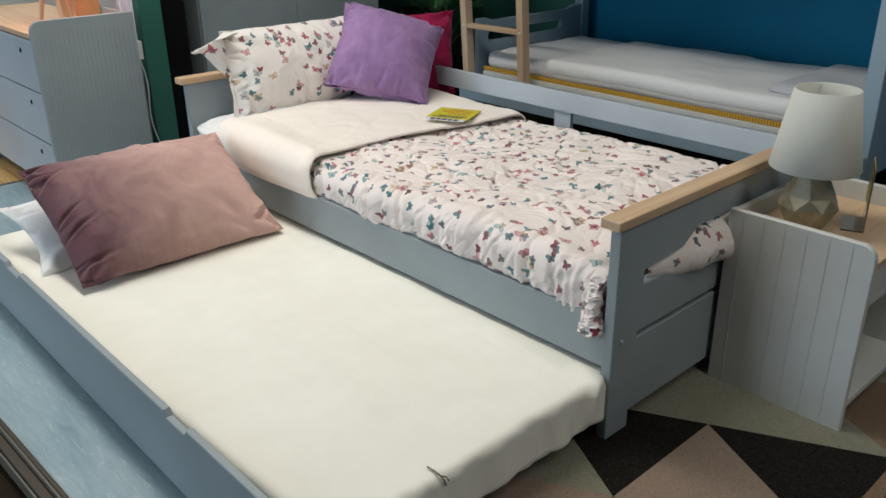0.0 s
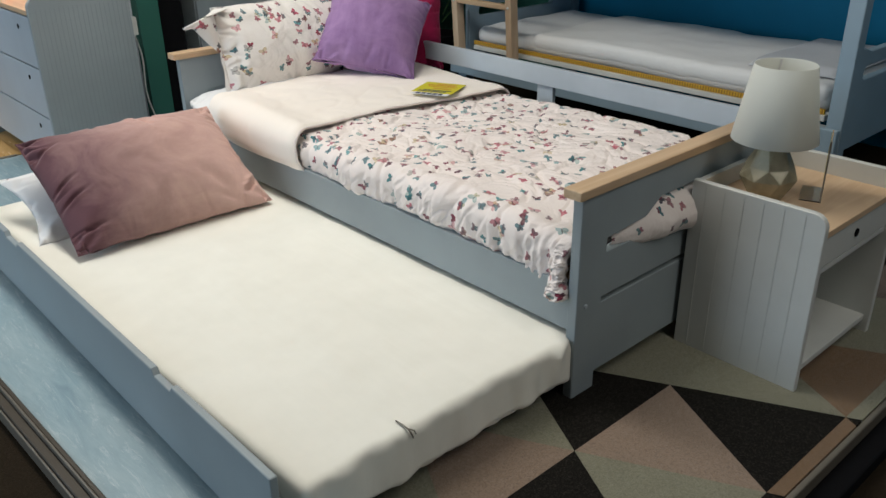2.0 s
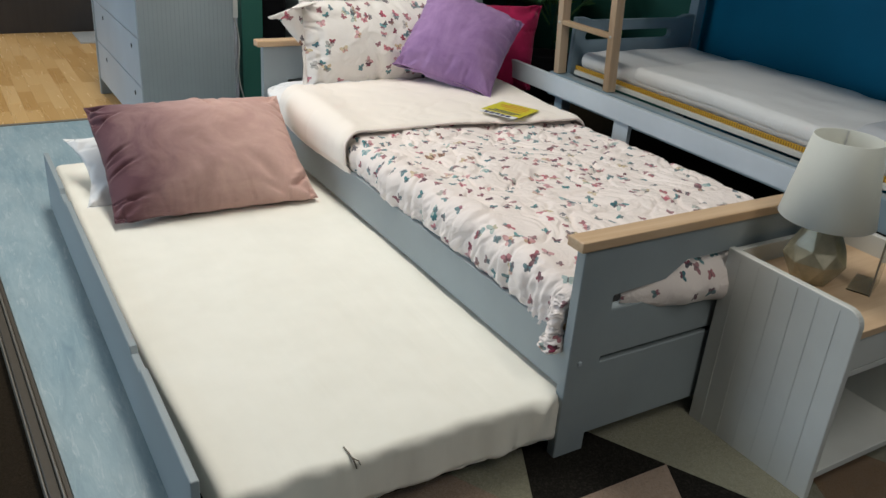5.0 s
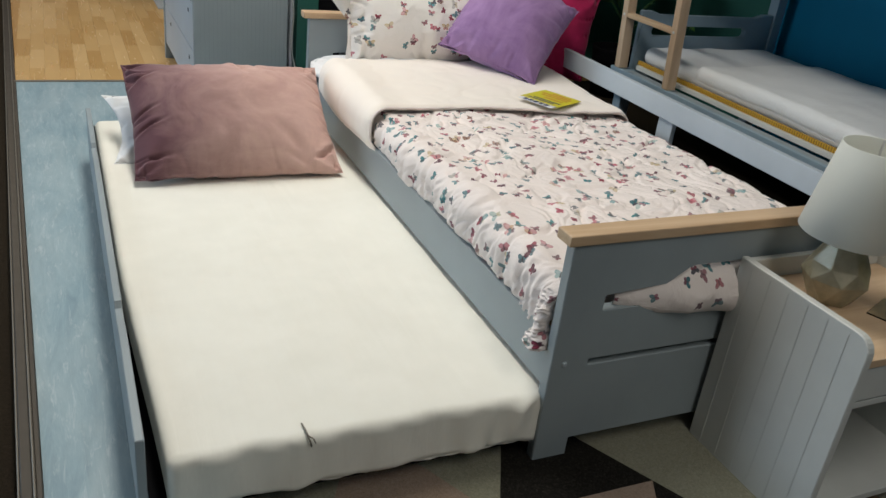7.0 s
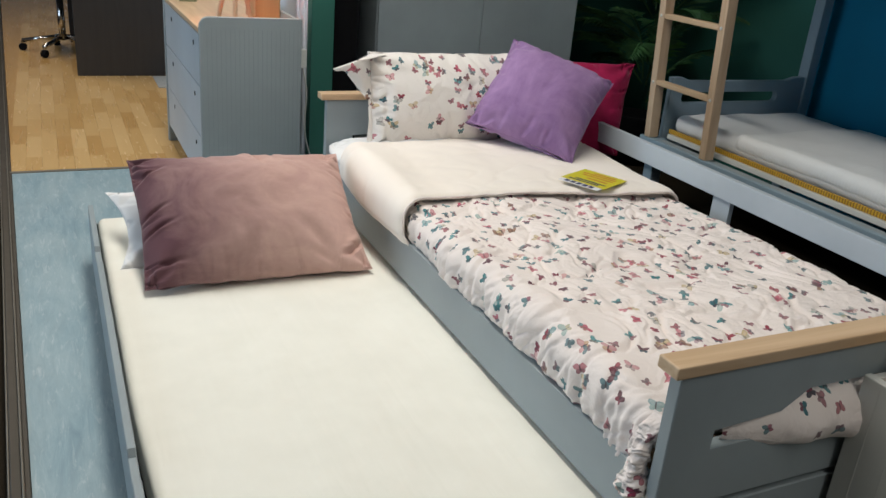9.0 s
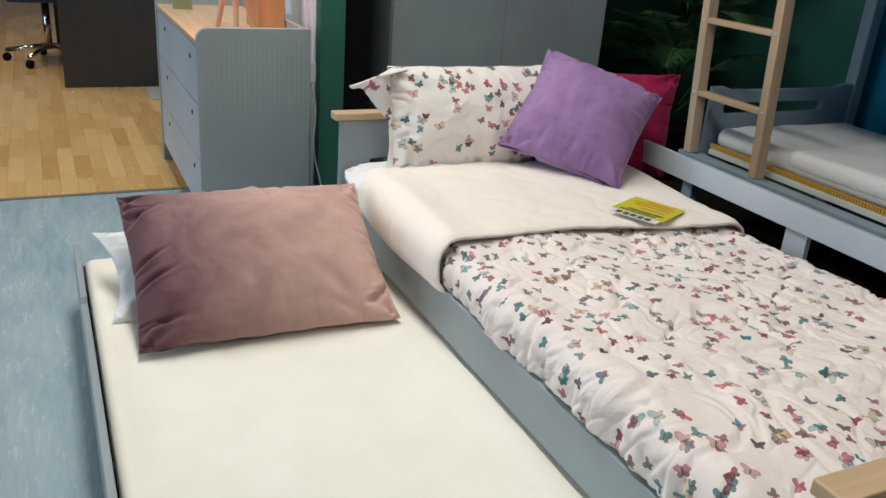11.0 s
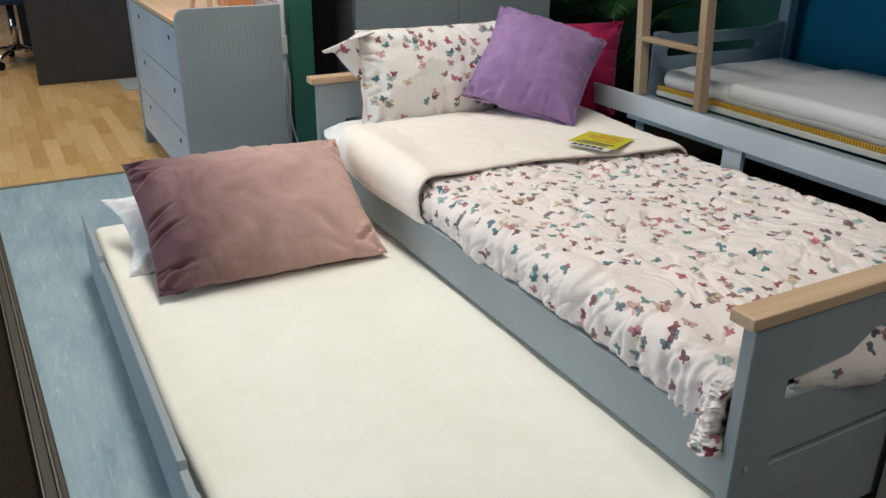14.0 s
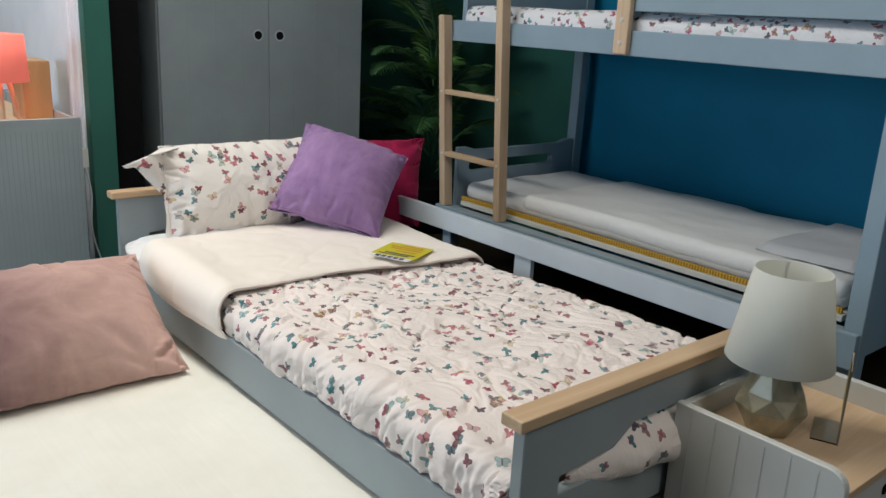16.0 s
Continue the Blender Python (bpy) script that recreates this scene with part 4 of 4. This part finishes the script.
for k in range(-2, 4):
    for i in range(-3, 6):
        for s in (1, -1):
            off = (k % 2) * 0.5
            xa, ya = RX + RS * (i + off), RY + RH * k
            if s > 0:
                tri = [(xa, ya), (xa + RS, ya), (xa + RS / 2, ya + RH)]
            else:
                tri = [(xa + RS / 2, ya + RH), (xa, ya), (xa - RS / 2, ya + RH)]
            tone = known.get((i, k, s), pick.choice("dpwob"))
            cx, cy = sum(p[0] for p in tri) / 3, sum(p[1] for p in tri) / 3
            tri = [(x + (cx - x) * 0.002, y + (cy - y) * 0.002) for x, y in tri]
            bm = bmesh.new()
            bm.faces.new([bm.verts.new((x, y, 0.0105)) for x, y in tri])
            for co, no in (((RUG_BOX[0], 0, 0), (-1, 0, 0)), ((RUG_BOX[1], 0, 0), (1, 0, 0)), ((0, RUG_BOX[2], 0), (0, -1, 0)), ((0, RUG_BOX[3], 0), (0, 1, 0))):
                bmesh.ops.bisect_plane(bm, geom=bm.verts[:] + bm.edges[:] + bm.faces[:], plane_co=co, plane_no=no, clear_outer=True)
            if not bm.faces:
                bm.free()
                continue
            ext = bmesh.ops.extrude_face_region(bm, geom=bm.faces[:])
            bmesh.ops.translate(bm, verts=[e for e in ext["geom"] if isinstance(e, bmesh.types.BMVert)], vec=(0, 0, -0.010))
            under(rug, part("triangle", bm, RUG[tone]))

# ---- bunk bed ----
FX, BX, Y0, Y1 = 1.57, 2.535, 0.098, 2.12
bunk = thing("bunk_bed", "pale blue painted bunk bed with a pale wooden ladder", "bunk bed", (2.0, 1.1, 0))
POST = 0.058


def bpart(name, bm, mat=None, label=""):
    return under(bunk, part(name, bm, mat or BUNK_PAINT, label=label))


bpart("post", box(FX + 0.03, FX + 0.03 + POST, Y0, Y0 + POST, 0, 1.55, 0.004))
bpart("post", box(FX + 0.03, FX + 0.03 + POST, Y1 - POST - 0.03, Y1 - 0.03, 0, 0.336, 0.004))
bpart("post", box(BX - POST, BX, Y0, Y0 + POST, 0, 1.55, 0.004))
bpart("post", box(BX - POST, BX, Y1 - POST, Y1, 0, 1.55, 0.004))
bpart("lower_rail", box(FX, FX + 0.026, Y0 + 0.002, Y1, 0.225, 0.340, 0.003))
bpart("inner_ledge", box(FX + 0.027, FX + 0.075, Y0 + 0.06, Y1 - 0.06, 0.318, 0.334, 0.002), GREY_BLUE)
bpart("lower_back_rail", box(BX - 0.03, BX - 0.004, Y0 + POST, Y1 - POST, 0.200, 0.306, 0.003))
bpart("upper_rail", box(FX, FX + 0.026, Y0 + 0.002, Y1 - 0.01, 1.105, 1.195, 0.003))
bpart("upper_back_rail", box(BX - 0.03, BX - 0.004, Y0 + POST, Y1 - POST, 1.105, 1.195, 0.003))
bpart("guard_rail", box(FX, FX + 0.026, Y0 + 0.002, 1.14, 1.262, 1.36, 0.003))
bpart("upper_base", box(FX + 0.03, BX - 0.035, Y0 + POST, Y1 - POST, 1.118, 1.135, 0.002))
bpart("lower_base", box(FX + 0.082, BX - 0.035, Y0 + 0.09, Y1 - 0.09, 0.341, 0.362, 0.002), WHITE_PAINT)
n_y = Nodes("mustard_slat_tape")
weave = n_y.node("ShaderNodeTexWave", {"Vector": n_y.coords(), "Scale": 26.0, "Distortion": 1.5}, out=1, bands_direction="Y")
n_y.bump(weave, 0.6, 0.003)
YELLOW_SLAT = n_y.done(n_y.ramp(weave, [(0.25, (0.30, 0.15, 0.02)), (0.55, (0.60, 0.36, 0.03))]), 0.6)
bpart("slat_tape", box(FX + 0.095, FX + 0.107, Y0 + 0.1, Y1 - 0.08, 0.3625, 0.382, 0.002), YELLOW_SLAT, "mustard yellow slat strap")
for ye, yi in ((Y0 + 0.014, 1), (Y1 - 0.050, -1)):
    hole = round_rect(FX + 0.16, BX - 0.222, 0.494, 0.542, 0.022)
    outline = [(FX + 0.09, 0.24), (BX - POST - 0.001, 0.24), (BX - POST - 0.001, 0.61), (BX - POST - 0.06, 0.61), (BX - POST - 0.12, 0.594), (FX + 0.20, 0.594), (FX + 0.15, 0.61), (FX + 0.09, 0.61)]
    bpart("end_panel", slab(outline, "y", ye, ye + 0.03, 0.003, (hole[::-1],)))
    bpart("upper_end_panel", box(FX + 0.09, BX - POST - 0.001, ye, ye + 0.03, 1.105, 1.40, 0.003))
LY0, LY1 = 1.681, 2.091


def leaning(bm):
    """The ladder hangs outside the upper rail and stands on top of the lower one."""
    for v in bm.verts:
        v.co.x += 0.052 * (1.105 - v.co.z) / 0.765
    return bm


bpart("ladder_stile", leaning(box(FX - 0.052, FX - 0.002, LY1 - 0.038, LY1, 0.341, 1.215, 0.004)), OAK_UP, "pale wooden ladder stile")
bpart("ladder_stile", leaning(box(FX - 0.052, FX - 0.002, LY0, LY0 + 0.038, 0.341, 1.58, 0.004)), OAK_UP, "pale wooden ladder stile")
for z in (0.592, 0.878):
    bpart("rung", leaning(box(FX - 0.050, FX - 0.010, LY0 + 0.039, LY1 - 0.039, z - 0.011, z + 0.011, 0.003)), OAK_LEN, "pale wooden rung")
    for yb in (LY0 + 0.019, LY1 - 0.019):
        s = lathe([(0.0, 0.0), (0.007, 0.0), (0.006, 0.003), (0.0, 0.004)], 12)
        bmesh.ops.transform(s, matrix=pose(FX - 0.052, yb, z, 0, -90, 0), verts=s.verts)
        bpart("bolt", leaning(s), WHITE_PAINT)
bpart("guard_bracket", box(FX - 0.027, FX - 0.001, 1.065, 1.125, 1.110, 1.42, 0.004), OAK_UP, "pale wooden guard bracket")
for z in (1.15, 1.23, 1.31):
    s = lathe([(0.0, 0.0), (0.009, 0.0), (0.007, 0.003), (0.0, 0.004)], 12)
    bmesh.ops.transform(s, matrix=pose(FX - 0.027, 1.095, z, 0, -90, 0), verts=s.verts)
    bpart("bolt", s, WHITE_PAINT)


def bunk_sag(co):
    return (0, 0, 0.008 * fbm(co.x * 3, co.y * 3, 1) + 0.004 * fbm(co.x * 9, co.y * 9, 2))


bm_low = part("bunk_mattress", rounded_block(FX + 0.112, BX - 0.10, Y0 + 0.10, Y1 - 0.075, 0.3625, 0.450, 0.040, 24, 50, bunk_sag), cloth("white_mattress_ticking", (0.72, 0.73, 0.74), crease=0.5), smooth=True)
tagged(bm_low, "bare white mattress with a ribbed topper on the lower bunk", "mattress")
n_t = Nodes("ribbed_white_topper")
rib = n_t.node("ShaderNodeTexWave", {"Vector": n_t.coords(), "Scale": 22.0, "Distortion": 2.5, "Detail": 2.0, "Detail Scale": 2.0}, out=1, bands_direction="Y")
n_t.bump(n_t.m("MULTIPLY_ADD", rib, 0.12, n_t.noise(n_t.coords(scale=(1, 3, 1)), 14.0, 4, 0.6, 0.8)), 0.4, 0.006)
TOPPER = n_t.done((0.76, 0.77, 0.77), 0.9, spec=0.2, **{"Sheen Weight": 0.2})
part("topper", rounded_block(FX + 0.106, BX - 0.12, Y0 + 0.105, 1.66, 0.385, 0.468, 0.038, 24, 50, bunk_sag), TOPPER, bm_low, "ribbed white topper", smooth=True)
# Same print, denser; its ground is tinted bluish to hold the cool light.
BUTTERFLY_COOL_LIT = butterfly_cloth("butterfly_print_cool_lit_cotton", (0.80, 0.80, 0.83), 0.9, -0.1)
bm_up = part("bunk_bedding", rounded_block(FX + 0.03, BX - 0.035, Y0 + 0.08, Y1 - 0.08, 1.136, 1.262, 0.05, 24, 50, bunk_sag), BUTTERFLY_COOL_LIT, smooth=True)
tagged(bm_up, "butterfly print duvet on the upper bunk", "duvet")
part("hem", tube([(FX + 0.034, Y0 + 0.12 + 0.043 * k, 1.150 + 0.004 * math.sin(k * 1.3)) for k in range(43)], 0.006, 6), WHITE_COTTON, bm_up, "plain white hem", smooth=True)
uvl = bm_up.data.uv_layers.new(name="UVMap")
for poly in bm_up.data.polygons:
    for li in poly.loop_indices:
        co = bm_up.data.vertices[bm_up.data.loops[li].vertex_index].co
        uvl.data[li].uv = (co.y, co.z + co.x)

def blanket_point(u, v):
    x, y = FX + 0.20 + 0.62 * u, Y0 + 0.12 + 0.36 * v
    e = min(u, 1 - u, v, 1 - v)
    return (x, y, 0.472 + 0.026 * smooth(0.0, 0.06, e) + 0.006 * fbm(x * 5, y * 5, 2))


bl = part("folded_cover", sheet(30, 20, blanket_point), cloth("pale_grey_cover", (0.55, 0.57, 0.60)), smooth=True)
tagged(bl, "pale grey cover folded flat on the lower bunk", "cover")

# ---- wardrobe ----
WX0, WX1, WY = 0.455, 1.485, 2.65
ward = thing("wardrobe", "tall grey-blue two-door wardrobe with round finger holes", "wardrobe", ((WX0 + WX1) / 2, 2.9, 0))
under(ward, part("body", box(WX0, WX1, WY + 0.022, WY + 0.58, 0.0, 2.0, 0.003), GREY_BLUE))
midx = (WX0 + WX1) / 2
for x0, x1, kx in ((WX0 + 0.002, midx - 0.0015, midx - 0.055), (midx + 0.0015, WX1 - 0.002, midx + 0.055)):
    d = under(ward, part("door", box(x0, x1, WY, WY + 0.020, 0.06, 1.98, 0.0025), GREY_BLUE))
    for k in range(1, 4):
        gx = x0 + (x1 - x0) * k / 4
        under(d, part("groove", box(gx - 0.001, gx + 0.001, WY - 0.0006, WY + 0.001, 0.08, 1.96, 0), GREY_BLUE))
    for r0, r1, mt, nm in ((0.0, 0.019, BLACK, "finger_hole"), (0.019, 0.026, GREY_PALE, "finger_ring")):
        s = lathe([(r0, 0.0), (r1, 0.0), (r1, 0.003), (r0, 0.003)], 24)
        bmesh.ops.transform(s, matrix=pose(kx, WY - 0.0005, 1.083, 90), verts=s.verts)
        under(d, part(nm, s, mt))

# ---- dresser, its lamp and box ----
DX0, DX1, DY0, DY1, DZ = -0.352, 0.048, 2.42, 3.50, 0.772
dresser = thing("dresser", "grey-blue grooved chest of drawers with an oak top", "dresser", ((DX0 + DX1) / 2, 2.95, 0))


def dresser_side(y0, y1):
    r = 0.04
    pts = [(DX1, 0.0), (DX1, DZ)] + [(DX0 + r - r * math.sin(radians(a)), DZ - r + r * math.cos(radians(a))) for a in range(0, 91, 15)] + [(DX0, 0.0)]
    return slab(pts, "y", y0, y1, 0.002)


for y0 in (DY0, DY1 - 0.02):
    sd = under(dresser, part("side_panel", dresser_side(y0, y0 + 0.02), GREY_BLUE))
    if y0 == DY0:
        # Thin strips in a darker tone draw the shade inside the grooves.
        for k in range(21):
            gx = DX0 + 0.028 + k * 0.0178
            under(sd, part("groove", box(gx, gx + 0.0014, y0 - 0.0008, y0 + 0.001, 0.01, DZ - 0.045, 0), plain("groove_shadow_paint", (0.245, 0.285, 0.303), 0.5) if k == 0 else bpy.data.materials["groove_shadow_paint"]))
under(dresser, part("carcass", box(DX0 + 0.03, DX1 - 0.002, DY0 + 0.021, DY1 - 0.021, 0.06, 0.70, 0.002), GREY_BLUE))
under(dresser, part("top", box(DX0 + 0.006, DX1 - 0.016, DY0 + 0.021, DY1 - 0.021, 0.702, 0.722, 0.002), OAK_LEN, label="pale oak top board"))
under(dresser, part("back_lip", box(DX1 - 0.015, DX1, DY0 + 0.021, DY1 - 0.021, 0.702, DZ - 0.006, 0.002), GREY_BLUE))
for k in range(3):
    z0 = 0.085 + k * 0.206
    dr = under(dresser, part("drawer", box(DX0 + 0.006, DX0 + 0.029, DY0 + 0.023, DY1 - 0.023, z0, z0 + 0.200, 0.003), GREY_PALE))
    for ky in (2.60, 3.24):
        s = lathe([(0.0, 0.0), (0.010, 0.0), (0.010, 0.002), (0.0, 0.002)], 14)
        bmesh.ops.transform(s, matrix=pose(DX0 + 0.006, ky, z0 + 0.150, 0, -90, 0), verts=s.verts)
        under(dr, part("finger_hole", s, BLACK))

n_s = Nodes("salmon_shade")
SALMON = n_s.done((0.75, 0.16, 0.13), 0.8, **{"Transmission Weight": 0.0, "Emission Color": (1.0, 0.22, 0.16, 1), "Emission Strength": 0.45})
tl = thing("tripod_lamp", "lit salmon drum lamp on a wooden tripod", "lamp", (-0.185, 2.58, 0.7225))
at_thing(tl, part("shade", lathe([(0.104, 0.175), (0.105, 0.175), (0.097, 0.345), (0.095, 0.345), (0.102, 0.175)], 40), SALMON, label="glowing salmon shade", smooth=True))
for a in (20, 140, 260):
    c, s = math.cos(radians(a)), math.sin(radians(a))
    at_thing(tl, part("leg", tube([(0.078 * c, 0.078 * s, 0.0), (0.028 * c, 0.028 * s, 0.215)], 0.010, 8), OAK_UP))
at_thing(tl, part("hub", lathe([(0.0, 0.205), (0.035, 0.205), (0.035, 0.22), (0.0, 0.22)], 20), OAK_UP))
KRAFT = wood("warm_board", (0.36, 0.20, 0.09), (0.50, 0.31, 0.15), along=2)
bx = part("storage_box", box(-0.075, 0.030, 2.70, 2.90, 0.7225, 0.962, 0.004), KRAFT)
tagged(bx, "warm brown wooden storage box on the dresser", "box")
GREEN_GLASS = plain("dull_green_plastic", (0.24, 0.26, 0.15), 0.3)
sg = part("upright_sign", box(-0.30, -0.22, 3.30, 3.304, 0.7225, 0.90, 0.001), GREEN_GLASS)
tagged(sg, "narrow dull green upright sign on the dresser", "sign")

# ---- cable and adapter on the partition ----
flex = thing("power_cable", "white power cable with adapter hanging on the green wall", "cable", (0.08, 2.46, 0.0))
under(flex, part("adapter", box(0.0485, 0.076, 2.440, 2.470, 0.575, 0.650, 0.004), WHITE_PAINT))
pts = [(0.063 + 0.010 * math.sin(k * 0.40) + 0.0024 * k, 2.460 + 0.0012 * k, 0.575 - 0.0225 * k) for k in range(24)]
under(flex, part("wire", tube(pts, 0.0035, 8), WHITE_PAINT, smooth=True))
under(flex, part("plug", box(0.108, 0.132, 2.470, 2.496, 0.0, 0.058, 0.004), WHITE_PAINT))

# ---- plant ----
LEAF = Nodes("palm_leaf_green")
lc = LEAF.noise(LEAF.coords(), 14.0, 3)
LEAF = LEAF.done(LEAF.ramp(lc, [(0.3, (0.022, 0.072, 0.030)), (0.7, (0.07, 0.18, 0.06))]), 0.45)
LEAF_LIGHT = plain("young_leaf_green", (0.10, 0.26, 0.05), 0.45)
plant = thing("palm_plant", "dark green artificial palm in a plain pot", "plant", (2.06, 2.76, 0))
at_thing(plant, part("pot", lathe([(0.0, 0.0), (0.11, 0.0), (0.14, 0.26), (0.145, 0.27), (0.13, 0.27), (0.12, 0.24), (0.0, 0.24)], 28), BLACK, smooth=True))
pr = random.Random(8)
for k in range(34):
    az, el, ln = k * 2.4 + pr.uniform(-0.3, 0.3), pr.uniform(0.55, 1.35), pr.uniform(0.50, 0.80)
    ln = min(ln, 0.52 if math.cos(az) > 0.2 else 0.62)
    stem = []
    p = Vector((0.03 * math.cos(az), 0.03 * math.sin(az), 0.24 + pr.uniform(0.1, 0.85)))
    bm = bmesh.new()
    steps = 30
    pos, ang = p.copy(), el
    for i in range(steps):
        d = Vector((math.cos(az) * math.cos(ang), math.sin(az) * math.cos(ang), math.sin(ang)))
        stem.append(pos.copy())
        if i > 5:
            f = (i - 4) / (steps - 4)
            size = 0.21 * math.sin(math.pi * min(1, 0.18 + f * 0.80)) * (ln / 0.8)
            side = Vector((-math.sin(az), math.cos(az), 0))
            for sgn in (1, -1):
                tip = pos + (side * sgn * 0.80 + d * 0.72 + Vector((0, 0, pr.uniform(-0.35, -0.05)))).normalized() * size
                w = d * 0.0042
                mid = (pos + tip) / 2 + Vector((0, 0, 0.012))
                a = bm.verts.new(pos - w * 0.3)
                b = bm.verts.new(mid - w)
                c = bm.verts.new(tip)
                e = bm.verts.new(mid + w)
                bm.faces.new((a, b, c))
                bm.faces.new((a, c, e))
        pos += d * ln / steps
        ang -= 1.35 / steps * (0.7 + f if i > 5 else 0.5)
    fr = at_thing(plant, part("frond", bm, LEAF_LIGHT if k % 6 == 2 else LEAF))
    ob = part("leaf_stem", tube(stem, 0.005, 5), LEAF, fr, smooth=True)

# ---- far side: desk, chair, mat ----
DESK = wood("dark_brown_board", (0.020, 0.018, 0.018), (0.034, 0.031, 0.031), along=2, rough=0.4)
desk = thing("desk", "dark brown office desk beyond the laminate floor", "desk", (-0.3, 5.5, 0))
under(desk, part("side_panel", box(-0.72, -0.02, 5.15, 5.18, 0.0, 0.72, 0.003), DESK))
under(desk, part("top", box(-0.76, 0.0, 5.10, 6.6, 0.721, 0.75, 0.003), DESK))
under(desk, part("side_panel", box(-0.72, -0.02, 6.5, 6.53, 0.0, 0.72, 0.003), DESK))
under(desk, part("modesty_panel", box(-0.06, -0.03, 5.181, 6.499, 0.2, 0.72, 0.003), DESK))
CHROME = plain("chrome", (0.62, 0.62, 0.63), 0.15, 1.0)
chair = thing("office_chair", "office swivel chair with a chrome star base", "chair", (-0.78, 6.05, 0))
for k in range(5):
    a = radians(72 * k + 170)
    c, s = math.cos(a), math.sin(a)
    leg = at_thing(chair, part("base_leg", tube([(0.03 * c, 0.03 * s, 0.115), (0.28 * c, 0.28 * s, 0.075)], 0.016, 8), CHROME, smooth=True))
    w = lathe([(0.0, -0.02), (0.024, -0.02), (0.028, -0.012), (0.028, 0.012), (0.024, 0.02), (0.0, 0.02)], 16)
    bmesh.ops.transform(w, matrix=Matrix.Translation((0.28 * c, 0.28 * s, 0.029)) @ pose(0, 0, 0, 90, 0, 72 * k + 170), verts=w.verts)
    part("castor", w, BLACK, leg)
    part("castor_stem", tube([(0.28 * c, 0.28 * s, 0.03), (0.28 * c, 0.28 * s, 0.08)], 0.008, 6), CHROME, leg)
at_thing(chair, part("column", tube([(0, 0, 0.09), (0, 0, 0.42)], 0.025, 14), CHROME, smooth=True))
at_thing(chair, part("seat", box(-0.24, 0.24, -0.24, 0.24, 0.43, 0.51, 0.03, 4), cloth("navy_seat_fabric", (0.03, 0.05, 0.10))))
at_thing(chair, part("backrest", box(-0.22, 0.22, 0.21, 0.26, 0.60, 1.05, 0.03, 4), bpy.data.materials["navy_seat_fabric"]))
at_thing(chair, part("back_bar", box(-0.03, 0.03, 0.22, 0.25, 0.44, 0.62, 0.004), BLACK))
mat_ = part("door_mat", box(-0.25, 0.05, 4.75, 5.10, 0.0, 0.010, 0.003), rug_pile("grey_mat_pile", (0.42, 0.43, 0.42), (0.55, 0.56, 0.54)))
tagged(mat_, "small flat grey mat beside the desk", "mat")

# ---- laminate strips, piece by piece ----
laminate = tagged(new("floor_laminate"), "pale oak strip laminate floor", "floor", kind="structure")
strip_me = bpy.data.meshes.new("strip")
STRIP_W, STRIP_L = 0.068, 0.36
bms = box(-STRIP_W / 2 + 0.0002, STRIP_W / 2 - 0.0002, -STRIP_L / 2 + 0.0002, STRIP_L / 2 - 0.0002, -0.006, 0.0, 0.0004, 1)
bms.to_mesh(strip_me)
bms.free()
strip_me.materials.append(STRIP)
for col_i in range(18):
    first = STRIP_L * (0.25 + (col_i * 0.37) % 0.75)
    for row_i in range(16):
        long = first if row_i == 0 else STRIP_L
        y = 3.046 + (first / 2 if row_i == 0 else first + STRIP_L * (row_i - 0.5))
        s = new("strip", strip_me)
        s.parent = laminate
        s.location = (-1.05 + STRIP_W * col_i, y, 0)
        s.scale = (1, long / STRIP_L, 1)
